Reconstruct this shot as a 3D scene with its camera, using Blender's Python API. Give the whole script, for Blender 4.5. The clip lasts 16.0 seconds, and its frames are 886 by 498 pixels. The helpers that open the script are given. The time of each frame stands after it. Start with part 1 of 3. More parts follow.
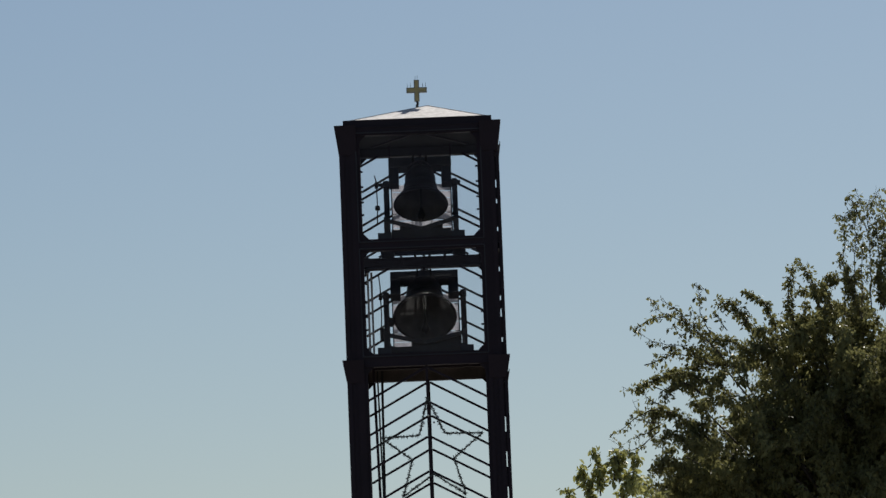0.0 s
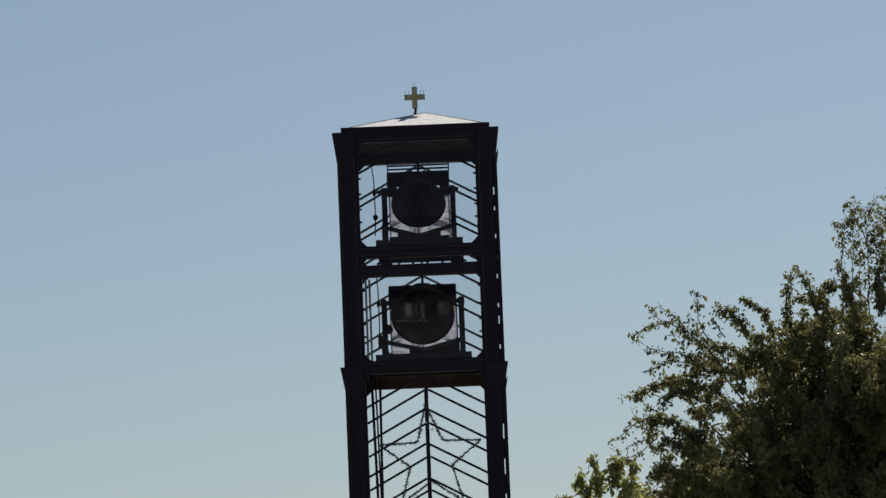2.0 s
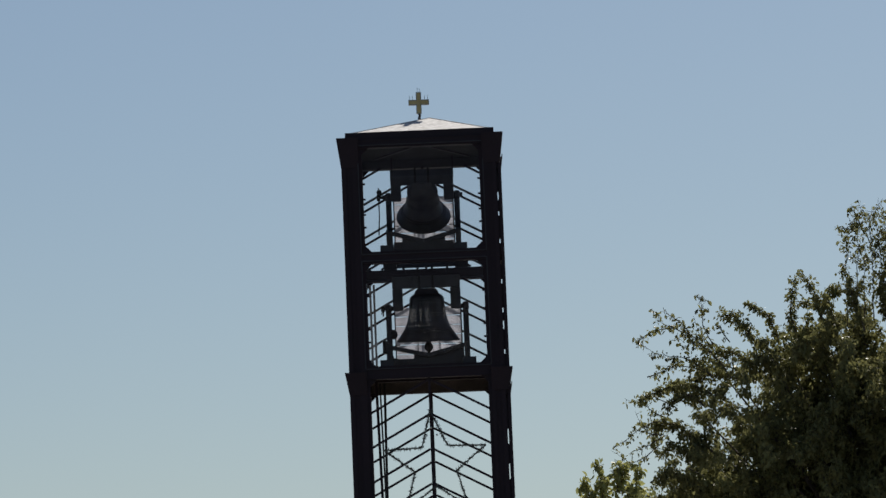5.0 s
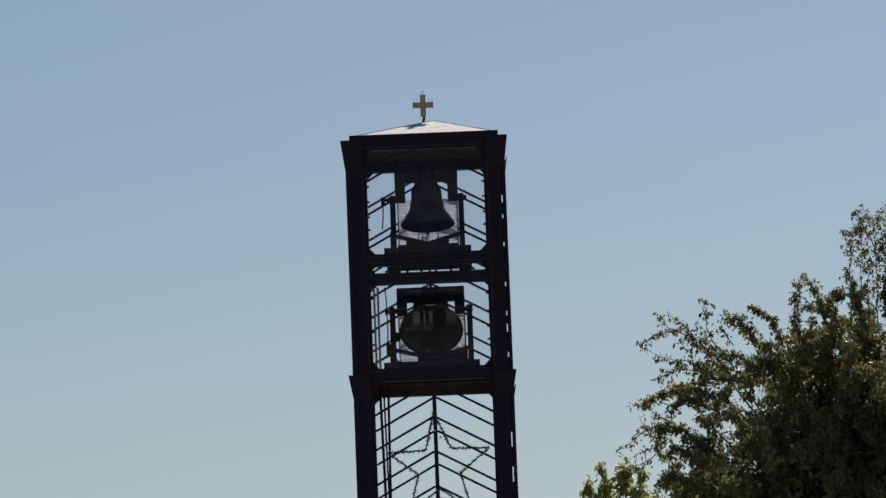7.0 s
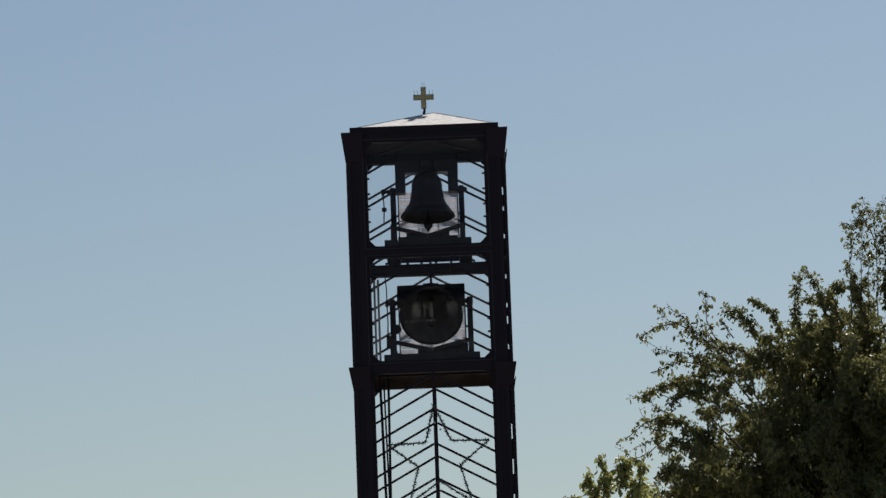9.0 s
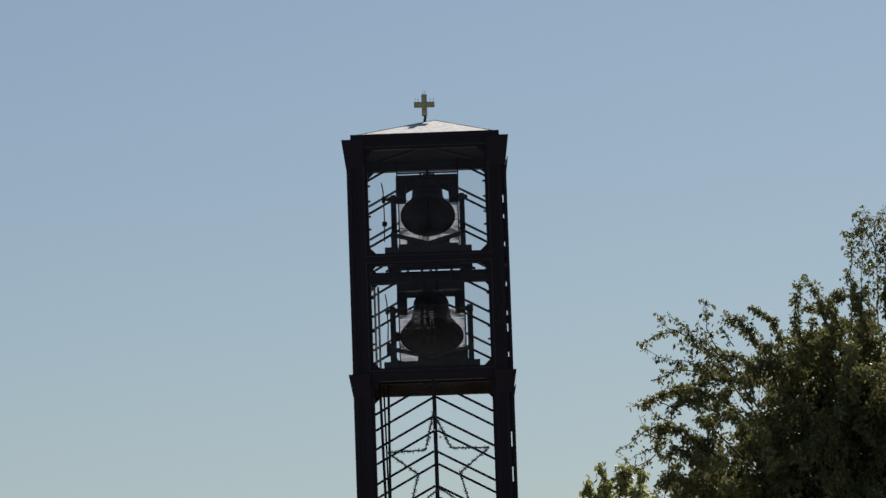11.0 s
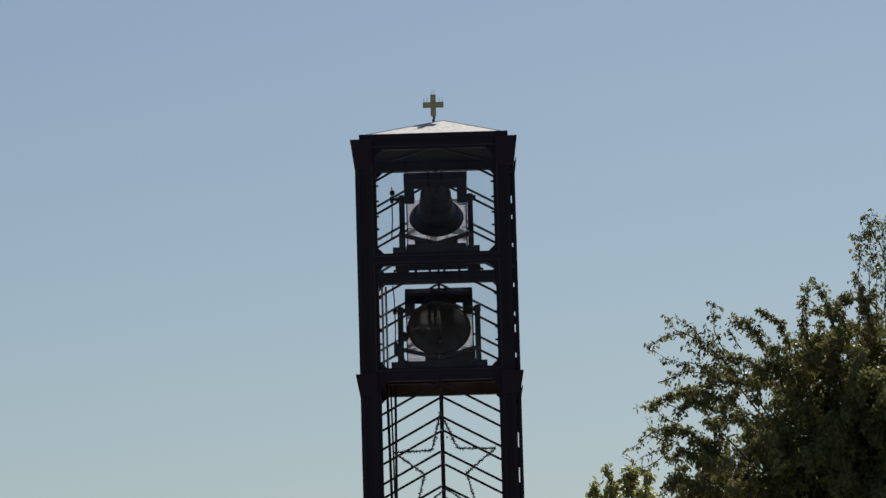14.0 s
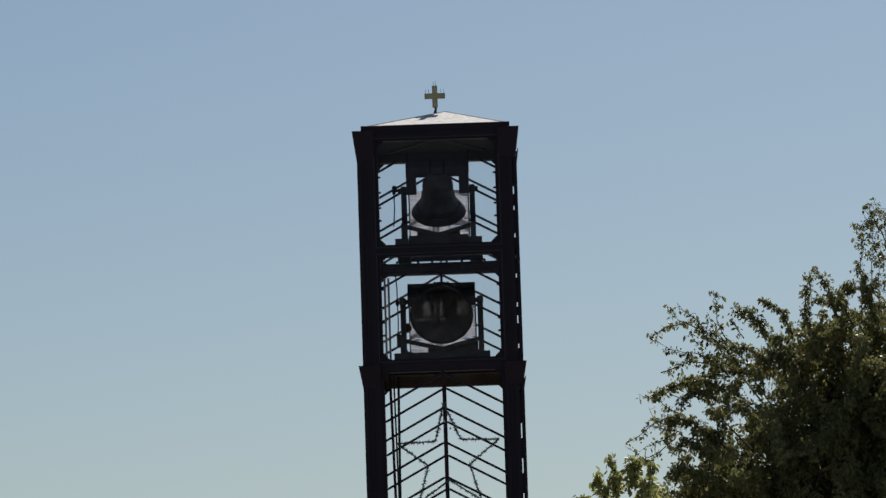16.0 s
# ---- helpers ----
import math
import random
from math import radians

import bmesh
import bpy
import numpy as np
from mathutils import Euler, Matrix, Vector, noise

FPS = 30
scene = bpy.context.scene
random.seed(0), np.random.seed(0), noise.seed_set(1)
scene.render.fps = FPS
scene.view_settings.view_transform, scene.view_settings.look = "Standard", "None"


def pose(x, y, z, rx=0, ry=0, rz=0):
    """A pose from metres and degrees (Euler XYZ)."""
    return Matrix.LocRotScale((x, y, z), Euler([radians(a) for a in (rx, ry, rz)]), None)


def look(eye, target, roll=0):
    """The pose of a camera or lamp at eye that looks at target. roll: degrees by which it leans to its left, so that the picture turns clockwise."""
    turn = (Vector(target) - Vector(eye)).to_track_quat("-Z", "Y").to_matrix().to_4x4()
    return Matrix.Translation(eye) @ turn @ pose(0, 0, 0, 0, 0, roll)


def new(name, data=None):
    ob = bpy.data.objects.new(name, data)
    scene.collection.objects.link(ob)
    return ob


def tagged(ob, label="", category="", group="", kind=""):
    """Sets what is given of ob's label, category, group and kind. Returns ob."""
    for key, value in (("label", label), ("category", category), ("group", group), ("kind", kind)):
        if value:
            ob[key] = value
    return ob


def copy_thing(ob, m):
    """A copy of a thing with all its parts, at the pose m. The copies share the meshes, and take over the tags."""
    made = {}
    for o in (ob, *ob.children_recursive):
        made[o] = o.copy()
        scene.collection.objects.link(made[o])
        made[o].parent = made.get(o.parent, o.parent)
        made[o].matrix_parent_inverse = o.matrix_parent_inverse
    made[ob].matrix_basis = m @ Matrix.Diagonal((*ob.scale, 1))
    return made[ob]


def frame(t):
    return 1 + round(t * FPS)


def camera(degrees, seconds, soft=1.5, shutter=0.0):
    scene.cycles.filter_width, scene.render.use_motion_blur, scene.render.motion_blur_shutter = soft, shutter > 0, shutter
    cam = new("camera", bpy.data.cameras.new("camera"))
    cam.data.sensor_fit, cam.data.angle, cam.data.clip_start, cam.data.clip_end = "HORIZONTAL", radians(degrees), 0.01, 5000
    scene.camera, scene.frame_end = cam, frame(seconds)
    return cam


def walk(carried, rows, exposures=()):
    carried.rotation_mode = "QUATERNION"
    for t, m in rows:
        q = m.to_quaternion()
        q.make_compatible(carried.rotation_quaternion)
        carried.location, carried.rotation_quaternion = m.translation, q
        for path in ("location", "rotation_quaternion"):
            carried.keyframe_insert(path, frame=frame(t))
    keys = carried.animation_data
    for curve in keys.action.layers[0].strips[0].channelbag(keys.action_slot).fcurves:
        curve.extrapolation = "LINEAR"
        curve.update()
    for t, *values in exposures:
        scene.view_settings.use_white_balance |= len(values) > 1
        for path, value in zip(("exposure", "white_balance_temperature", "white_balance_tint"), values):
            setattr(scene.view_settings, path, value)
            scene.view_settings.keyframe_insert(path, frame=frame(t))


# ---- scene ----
# Eye on the ground far in front of the tower, long lens; the camera only sways.
cam = camera(10.82, 16.0, soft=1.45, shutter=0.4)
EYE = 1.6
FIRST = pose(0, 0, EYE, 97.51, 0, 0) @ pose(0, 0, 0, 0, 0, -2.25)
SWAY = [  # seconds, then degrees: to the left, up, leaning left
    (0.0, 0.0005, -0.0000, -0.001), (0.5, -0.0031, 0.0211, 0.027), (1.0, -0.0398, 0.0588, -0.062), (1.5, -0.0345, 0.0762, -0.043),
    (2.0, -0.0240, 0.0868, -0.010), (2.5, -0.0290, 0.1174, -0.099), (3.0, -0.0412, 0.1831, -0.148), (3.5, -0.0569, 0.2240, -0.174),
    (4.0, -0.0040, 0.1870, -0.213), (6.5, 0.0676, 0.1394, 0.015), (7.0, 0.0780, 0.1835, 0.013), (7.5, 0.0747, 0.0850, -0.018),
    (8.0, 0.0622, -0.0002, 0.022), (8.5, 0.0814, 0.0470, 0.083), (9.0, 0.0813, 0.0877, 0.103), (11.5, 0.0979, 0.1844, 0.376),
    (12.0, 0.1554, 0.1636, 0.532), (12.5, 0.1767, 0.1621, 0.487), (13.0, 0.1220, 0.2397, 0.495), (13.5, 0.1763, 0.2109, 0.566),
    (14.0, 0.1815, 0.1842, 0.629), (14.5, 0.1856, 0.1571, 0.465), (15.0, 0.1857, 0.1677, 0.447), (15.5, 0.1787, 0.1253, 0.449),
    (16.0, 0.2108, 0.0747, 0.357),
]
walk(cam, [(t, FIRST @ pose(0, 0, 0, up, left, lean)) for t, left, up, lean in SWAY], [(0.0, 0.0, 6500, 8.4), (16.0, 0.0, 6500, 8.4)])

# ---- light ----
SUN_UP, SUN_SIDE = 44.0, 20.0  # height, and degrees to the right of the view
scene.view_settings.exposure = 0.0
world = bpy.data.worlds.new("sky")
scene.world = world
world.use_nodes = True
wn, wl = world.node_tree.nodes, world.node_tree.links
wn.clear()
sky = wn.new("ShaderNodeTexSky")
sky.sky_type, sky.sun_disc = "NISHITA", False
sky.sun_elevation, sky.sun_rotation = radians(SUN_UP), radians(SUN_SIDE)
sky.air_density, sky.dust_density, sky.ozone_density = 1.0, 0.62, 2.62
backg = wn.new("ShaderNodeBackground")
backg.inputs["Strength"].default_value = 0.0597
wout = wn.new("ShaderNodeOutputWorld")
wl.new(sky.outputs[0], backg.inputs[0])
wl.new(backg.outputs[0], wout.inputs[0])
lamp = bpy.data.lights.new("sun", "SUN")
lamp.energy, lamp.angle, lamp.color = 4.9, radians(0.53), (1.0, 0.95, 0.87)
sun = new("sun", lamp)
away = Vector((math.sin(radians(SUN_SIDE)) * math.cos(radians(SUN_UP)), math.cos(radians(SUN_SIDE)) * math.cos(radians(SUN_UP)), math.sin(radians(SUN_UP))))
sun.matrix_world = look(away * 60, (0, 0, 0))


# ---- materials ----
def material(name, dark, light, rough=0.6, metal=0.0, scale=4.0, fine=60.0, bump=0.15, through_light=0.0, spread=0.0, rough_var=0.15, gloss=0.5):
    """Two colours mixed by coarse stains and fine grain, with grain relief; spread varies it from piece to piece."""
    m = bpy.data.materials.new(name)
    m.use_nodes = True
    n, l = m.node_tree.nodes, m.node_tree.links
    p = n["Principled BSDF"]
    tc = n.new("ShaderNodeTexCoord")
    coarse, grain = n.new("ShaderNodeTexNoise"), n.new("ShaderNodeTexNoise")
    coarse.inputs["Scale"].default_value, coarse.inputs["Detail"].default_value = scale, 5
    grain.inputs["Scale"].default_value, grain.inputs["Detail"].default_value = fine, 3
    for k in (coarse, grain):
        l.new(tc.outputs["Object"], k.inputs["Vector"])
    add = n.new("ShaderNodeMath")
    add.operation = "MULTIPLY_ADD"
    l.new(grain.outputs[0], add.inputs[0])
    add.inputs[1].default_value = 0.5
    l.new(coarse.outputs[0], add.inputs[2])
    value = add
    if spread:
        geo = n.new("ShaderNodeNewGeometry")
        more = n.new("ShaderNodeMath")
        more.operation = "MULTIPLY_ADD"
        l.new(geo.outputs["Random Per Island"], more.inputs[0])
        more.inputs[1].default_value = spread
        l.new(add.outputs[0], more.inputs[2])
        value = more
    ramp = n.new("ShaderNodeValToRGB")
    ramp.color_ramp.elements[0].position, ramp.color_ramp.elements[1].position = 0.5, 1.0 + spread * 0.6
    ramp.color_ramp.elements[0].color, ramp.color_ramp.elements[1].color = (*dark, 1), (*light, 1)
    l.new(value.outputs[0], ramp.inputs[0])
    l.new(ramp.outputs[0], p.inputs["Base Color"])
    rr = n.new("ShaderNodeMapRange")
    rr.inputs["To Min"].default_value, rr.inputs["To Max"].default_value = rough - rough_var, min(1.0, rough + rough_var)
    l.new(coarse.outputs[0], rr.inputs["Value"])
    l.new(rr.outputs[0], p.inputs["Roughness"])
    p.inputs["Metallic"].default_value = metal
    p.inputs["Specular IOR Level"].default_value = gloss
    if bump:
        b = n.new("ShaderNodeBump")
        b.inputs["Strength"].default_value, b.inputs["Distance"].default_value = bump, 0.01
        l.new(grain.outputs[0], b.inputs["Height"])
        l.new(b.outputs[0], p.inputs["Normal"])
    if through_light:
        tr, mix = n.new("ShaderNodeBsdfTranslucent"), n.new("ShaderNodeMixShader")
        l.new(ramp.outputs[0], tr.inputs["Color"])
        mix.inputs[0].default_value = through_light
        l.new(p.outputs[0], mix.inputs[1])
        l.new(tr.outputs[0], mix.inputs[2])
        l.new(mix.outputs[0], n["Material Output"].inputs[0])
    return m


SOFFIT = material("grey_soffit_paint", (0.0065, 0.006, 0.0065), (0.018, 0.0165, 0.018), 0.8, 0, 3, 30, 0.1, gloss=0.3)
STEEL = material("dark_painted_steel", (0.016, 0.0085, 0.0135), (0.030, 0.017, 0.025), 0.62, 0.0, 1.5, 40, 0.1, gloss=0.32)
PRIMER = material("matte_black_primer", (0.020, 0.018, 0.024), (0.036, 0.033, 0.042), 0.95, 0, 2, 40, 0.2, rough_var=0.04, gloss=0.0)
# Bar steel made paler: the haze over the far bars is in the colour.
HAZED_BAR = material("hazed_bars", (0.13, 0.135, 0.14), (0.22, 0.225, 0.235), 0.6, 0.0, 3, 40, 0.1, gloss=0.4)
# Tower steel again, paler: sky light and haze put into the colour.
SKYLIT_STEEL = material("skylit_grey_steel", (0.030, 0.028, 0.034), (0.058, 0.055, 0.064), 0.6, 0.1, 2, 40, 0.1, gloss=0.4)
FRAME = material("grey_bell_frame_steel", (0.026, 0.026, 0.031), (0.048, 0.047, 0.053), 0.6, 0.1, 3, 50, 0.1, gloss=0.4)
# Stand steel made paler and bluer: sky light on the yoke, put into colour.
YOKE = material("sky_paled_yoke_steel", (0.035, 0.037, 0.045), (0.062, 0.065, 0.076), 0.38, 0.1, 4, 50, 0.1, gloss=0.5)
# Bronze again, paler: light thrown up from the ground, put into the colour.
LIT_BRONZE = material("ground_lit_bronze", (0.075, 0.07, 0.068), (0.14, 0.13, 0.125), 0.55, 0.3, 5, 50, 0.1)
BRONZE = material("dark_bronze", (0.036, 0.033, 0.037), (0.070, 0.064, 0.068), 0.42, 0.4, 5, 60, 0.06, rough_var=0.1)
IRON = material("black_iron", (0.02, 0.02, 0.02), (0.04, 0.036, 0.034), 0.6, 0.4, 6, 80, 0.15)
SHEET = material("pale_zinc_sheet", (0.34, 0.305, 0.29), (0.70, 0.665, 0.645), 0.6, 0.0, 9, 60, 0.2, gloss=0.25)
GREYM = material("grey_cross_metal", (0.20, 0.20, 0.19), (0.30, 0.30, 0.28), 0.5, 0.3, 8, 60, 0.1)
GOLD = material("dull_gilding", (0.38, 0.31, 0.14), (0.54, 0.45, 0.23), 0.5, 0.3, 9, 90, 0.1)
BOARD = material("weathered_brown_boards", (0.05, 0.041, 0.036), (0.11, 0.09, 0.078), 0.8, 0, 3, 40, 0.25)
SCREEN = material("white_screen_panel", (0.46, 0.46, 0.49), (0.80, 0.79, 0.825), 0.7, 0, 5, 40, 0.05, through_light=0.78)
CLADDING = material("dark_brown_cladding", (0.032, 0.029, 0.031), (0.062, 0.056, 0.057), 0.9, 0, 0.25, 3, 0.3, gloss=0.2)
SHEET_GREY = material("dull_grey_panel", (0.12, 0.12, 0.13), (0.22, 0.22, 0.235), 0.7, 0, 3, 20, 0.1)
# Stands for the sky mirrored in the glazing, its dimmer blue painted on.
MIRRORED_SKY = material("mirrored_sky_blue", (0.030, 0.035, 0.055), (0.052, 0.060, 0.090), 0.8, 0, 0.25, 3, 0.2, gloss=0.2)
CURTAIN = material("grey_curtain", (0.28, 0.27, 0.28), (0.52, 0.51, 0.515), 0.9, 0, 4, 20, 0.1)


def clear_glass():
    """Thin clear pane: lets light straight through, mirrors a little."""
    m = bpy.data.materials.new("clear_glass")
    m.use_nodes = True
    n, l = m.node_tree.nodes, m.node_tree.links
    n.remove(n["Principled BSDF"])
    see, shine, mix, fres = n.new("ShaderNodeBsdfTransparent"), n.new("ShaderNodeBsdfGlossy"), n.new("ShaderNodeMixShader"), n.new("ShaderNodeFresnel")
    see.inputs[0].default_value = (0.94, 0.95, 0.96, 1)
    shine.inputs["Roughness"].default_value = 0.002
    fres.inputs["IOR"].default_value = 1.5
    l.new(fres.outputs[0], mix.inputs[0])
    l.new(see.outputs[0], mix.inputs[1])
    l.new(shine.outputs[0], mix.inputs[2])
    l.new(mix.outputs[0], n["Material Output"].inputs[0])
    return m


GLASS = clear_glass()
TINSEL = material("dark_tinsel", (0.03, 0.035, 0.03), (0.10, 0.10, 0.09), 0.5, 0.1, 20, 200, 0.0, spread=0.5)
BULB = material("clear_bulbs", (0.7, 0.7, 0.7), (0.9, 0.9, 0.9), 0.15, 0, 20, 200, 0.0, through_light=0.3)
BARK = material("grey_brown_bark", (0.05, 0.04, 0.03), (0.13, 0.105, 0.08), 0.9, 0, 5, 45, 0.6)
# Near-black to pale range: part leaf tone, part sun and shade put into colour.
LEAF = material("grey_green_sun_shade_leaves", (0.010, 0.0096, 0.005), (0.25, 0.243, 0.10), 0.45, 0, 1.6, 30, 0.0, through_light=0.40, spread=0.45, gloss=0.26)
YOUNG = material("yellow_green_leaves", (0.10, 0.105, 0.03), (0.42, 0.415, 0.15), 0.5, 0, 2, 30, 0.0, through_light=0.45, spread=0.45, gloss=0.45)
GRASS = material("gravel_and_dry_grass", (0.078, 0.070, 0.058), (0.158, 0.145, 0.126), 0.95, 0, 0.2, 12, 0.4)


# ---- mesh helpers ----
def part(name, bm, mat, parent=None, label="", smooth=False):
    me = bpy.data.meshes.new(name)
    bmesh.ops.recalc_face_normals(bm, faces=bm.faces)
    bm.to_mesh(me)
    bm.free()
    me.materials.append(mat)
    if smooth:
        me.shade_smooth()
        me.set_sharp_from_angle(angle=radians(40))
    ob = new(name, me)
    if parent:
        ob.parent = parent
    if label:
        tagged(ob, label)
    return ob


def again(ob, m, parent=None):
    """Another object on the same mesh."""
    o = new(ob.name.split(".")[0], ob.data)
    o.parent = parent or ob.parent
    o.matrix_basis = m
    return o


def box(bm, x0, x1, y0, y1, z0, z1):
    v = [bm.verts.new((x, y, z)) for z in (z0, z1) for x, y in ((x0, y0), (x1, y0), (x1, y1), (x0, y1))]
    for f in ((3, 2, 1, 0), (4, 5, 6, 7), (0, 1, 5, 4), (1, 2, 6, 5), (2, 3, 7, 6), (3, 0, 4, 7)):
        bm.faces.new([v[i] for i in f])


def bar(bm, a, b, w, h, upward=(0, 1, 0)):
    """A square bar from a to b; h is its size along upward."""
    a, b = Vector(a), Vector(b)
    d = (b - a).normalized()
    s = d.cross(Vector(upward)).normalized()
    u = s.cross(d)
    v = [bm.verts.new(p + s * i * w / 2 + u * j * h / 2) for p in (a, b) for i, j in ((-1, -1), (1, -1), (1, 1), (-1, 1))]
    for f in ((3, 2, 1, 0), (4, 5, 6, 7), (0, 1, 5, 4), (1, 2, 6, 5), (2, 3, 7, 6), (3, 0, 4, 7)):
        bm.faces.new([v[i] for i in f])


def tube(bm, points, radii, n=8, cap=True):
    """A round tube along points."""
    rings = []
    for i, p in enumerate(points):
        p = Vector(p)
        d = (Vector(points[min(i + 1, len(points) - 1)]) - Vector(points[max(i - 1, 0)])).normalized()
        s = d.cross(Vector((0.31, 0.17, 0.93)))
        s = s.normalized() if s.length > 0.05 else d.cross(Vector((1, 0, 0))).normalized()
        u = s.cross(d)
        r = radii[i] if hasattr(radii, "__len__") else radii
        rings.append([bm.verts.new(p + (s * math.cos(k * 2 * math.pi / n) + u * math.sin(k * 2 * math.pi / n)) * r) for k in range(n)])
    for a, b in zip(rings, rings[1:]):
        for k in range(n):
            bm.faces.new((a[k], a[(k + 1) % n], b[(k + 1) % n], b[k]))
    if cap:
        bm.faces.new(rings[0][::-1])
        bm.faces.new(rings[-1])


def lathe(bm, profile, n=48):
    rings = [[bm.verts.new((r * math.cos(k * 2 * math.pi / n), r * math.sin(k * 2 * math.pi / n), z)) for k in range(n)] for r, z in profile]
    for a, b in zip(rings, rings[1:]):
        for k in range(n):
            bm.faces.new((a[k], a[(k + 1) % n], b[(k + 1) % n], b[k]))
    bm.faces.new(rings[0][::-1])
    bm.faces.new(rings[-1])


def bevelled(bm, w=0.01):
    bmesh.ops.bevel(bm, geom=list(bm.edges), offset=w, segments=1, affect="EDGES")
    return bm


# ---- ground ----
bm = bmesh.new()
bmesh.ops.create_grid(bm, x_segments=60, y_segments=60, size=2500)
for v in bm.verts:
    if v.co.length > 400:
        v.co.z = 3 * noise.noise(v.co * 0.002)
tagged(part("ground", bm, GRASS), "wide level ground of pale gravel and dry grass", "ground", kind="structure")

# ---- tower ----
HALF, COL, IN = 1.542, 0.34, 1.14
TOP, ROOF_Z = 15.93, 16.05
BAYS = [(13.71, 15.755), (11.47, 13.48), (0.25, 11.22)]  # openings, from the top one down
STEP, RISE = 0.672, 0.54  # spacing and slope of the chevron bars
tower = tagged(new("bell_tower"), "dark steel lattice bell tower with pale pyramid roof", "bell tower")
tower.matrix_basis = pose(-0.400, 91.542, 0, 0, 0, -0.35)
QUARTERS = [pose(0, 0, 0, 0, 0, a) for a in (0, 90, 180, 270)]

# columns: flanged posts with tapered collars
o, i = HALF, HALF - COL


def column_mesh(ax, ay):
    """A corner column with a groove down both outer faces, which lie at -ax and -ay."""
    bm = bmesh.new()
    g, m1, m2 = 0.025, 0.09, 0.20
    line = [(-ax, -ay), (-ax + m1, -ay), (-ax + m1, -ay + g), (-ax + m2, -ay + g), (-ax + m2, -ay), (-i, -ay), (-i, -i), (-ax + m2, -i), (-ax, -i),
            (-ax, -ay + m2), (-ax + g, -ay + m2), (-ax + g, -ay + m1), (-ax, -ay + m1)]
    foot = [bm.verts.new((x, y, 0)) for x, y in line]
    head = [bm.verts.new((x, y, TOP)) for x, y in line]
    bm.faces.new(foot[::-1])
    bm.faces.new(head)
    for k in range(len(line)):
        n2 = (k + 1) % len(line)
        bm.faces.new((foot[k], foot[n2], head[n2], head[k]))
    return bm


SLIM, BACK_SLIM = 1.474, 1.45
column = part("column", column_mesh(o, o), STEEL, tower)
others = [part("column", column_mesh(*k), STEEL, tower) for k in ((o, SLIM), (BACK_SLIM, o), (o, o))]


def collar(z, tall, out):
    """Two plates that flare outwards to the top, one on each outer face of a corner."""
    bm = bmesh.new()
    for turned in (False, True):
        v = []
        for zz, e in ((z - tall, 0.0), (z, out)):
            edge = -o - 0.004 - e
            for back in (0.0, 0.016):
                for x in (edge, -i):
                    y = edge + back
                    v.append(bm.verts.new((y, x, zz) if turned else (x, y, zz)))
        for f in ((0, 1, 3, 2), (4, 6, 7, 5), (0, 4, 5, 1), (2, 3, 7, 6), (0, 2, 6, 4), (1, 5, 7, 3)):
            bm.faces.new([v[k] for k in f])
    return bm


c1 = part("collar", collar(15.955, 0.58, 0.078), STEEL, column, "tapered steel collar")
c2 = part("collar", collar(11.36, 0.44, 0.078), STEEL, column, "tapered steel collar")
for c, q in zip(others, QUARTERS[1:]):
    c.matrix_basis = q
    again(c1, Matrix(), c)
    again(c2, Matrix(), c)


# beams and opening frames on each face
def face_beam(z0, z1, name="beam"):
    bm = bmesh.new()
    box(bm, -i + 0.002, i - 0.002, -o + 0.012, -o + 0.2, z0 + 0.025, z1 - 0.025)
    box(bm, -i + 0.002, i - 0.002, -o + 0.002, -o + 0.21, z1 - 0.024, z1)
    box(bm, -i + 0.002, i - 0.002, -o + 0.002, -o + 0.21, z0, z0 + 0.024)
    return part(name, bm, STEEL, tower)


def opening_frame(z0, z1):
    made = []
    y0, y1, c = -o + 0.03, -o + 0.12, 0.13
    for s in (-1, 1):
        bm = bmesh.new()
        box(bm, min(s * IN, s * i), max(s * IN, s * i), y0, y1, z0, z1)
        made.append(part("jamb", bm, STEEL, tower))
        for zc, up in ((z0, 1), (z1, -1)):
            bm = bmesh.new()
            tri = [(s * IN, zc), (s * (IN - c), zc), (s * IN, zc + up * c)]
            a = [bm.verts.new((x, y0 + 0.01, z)) for x, z in tri]
            b = [bm.verts.new((x, y0 + 0.03, z)) for x, z in tri]
            bm.faces.new(a)
            bm.faces.new(b[::-1])
            for k in range(3):
                bm.faces.new((a[k], a[(k + 1) % 3], b[(k + 1) % 3], b[k]))
            made.append(part("gusset", bm, STEEL, tower))
    return made


singles = [face_beam(15.755, 15.925), face_beam(13.48, 13.71), face_beam(11.22, 11.47), face_beam(0.0, 0.25)]
for a, b in BAYS:
    singles += opening_frame(a, b)

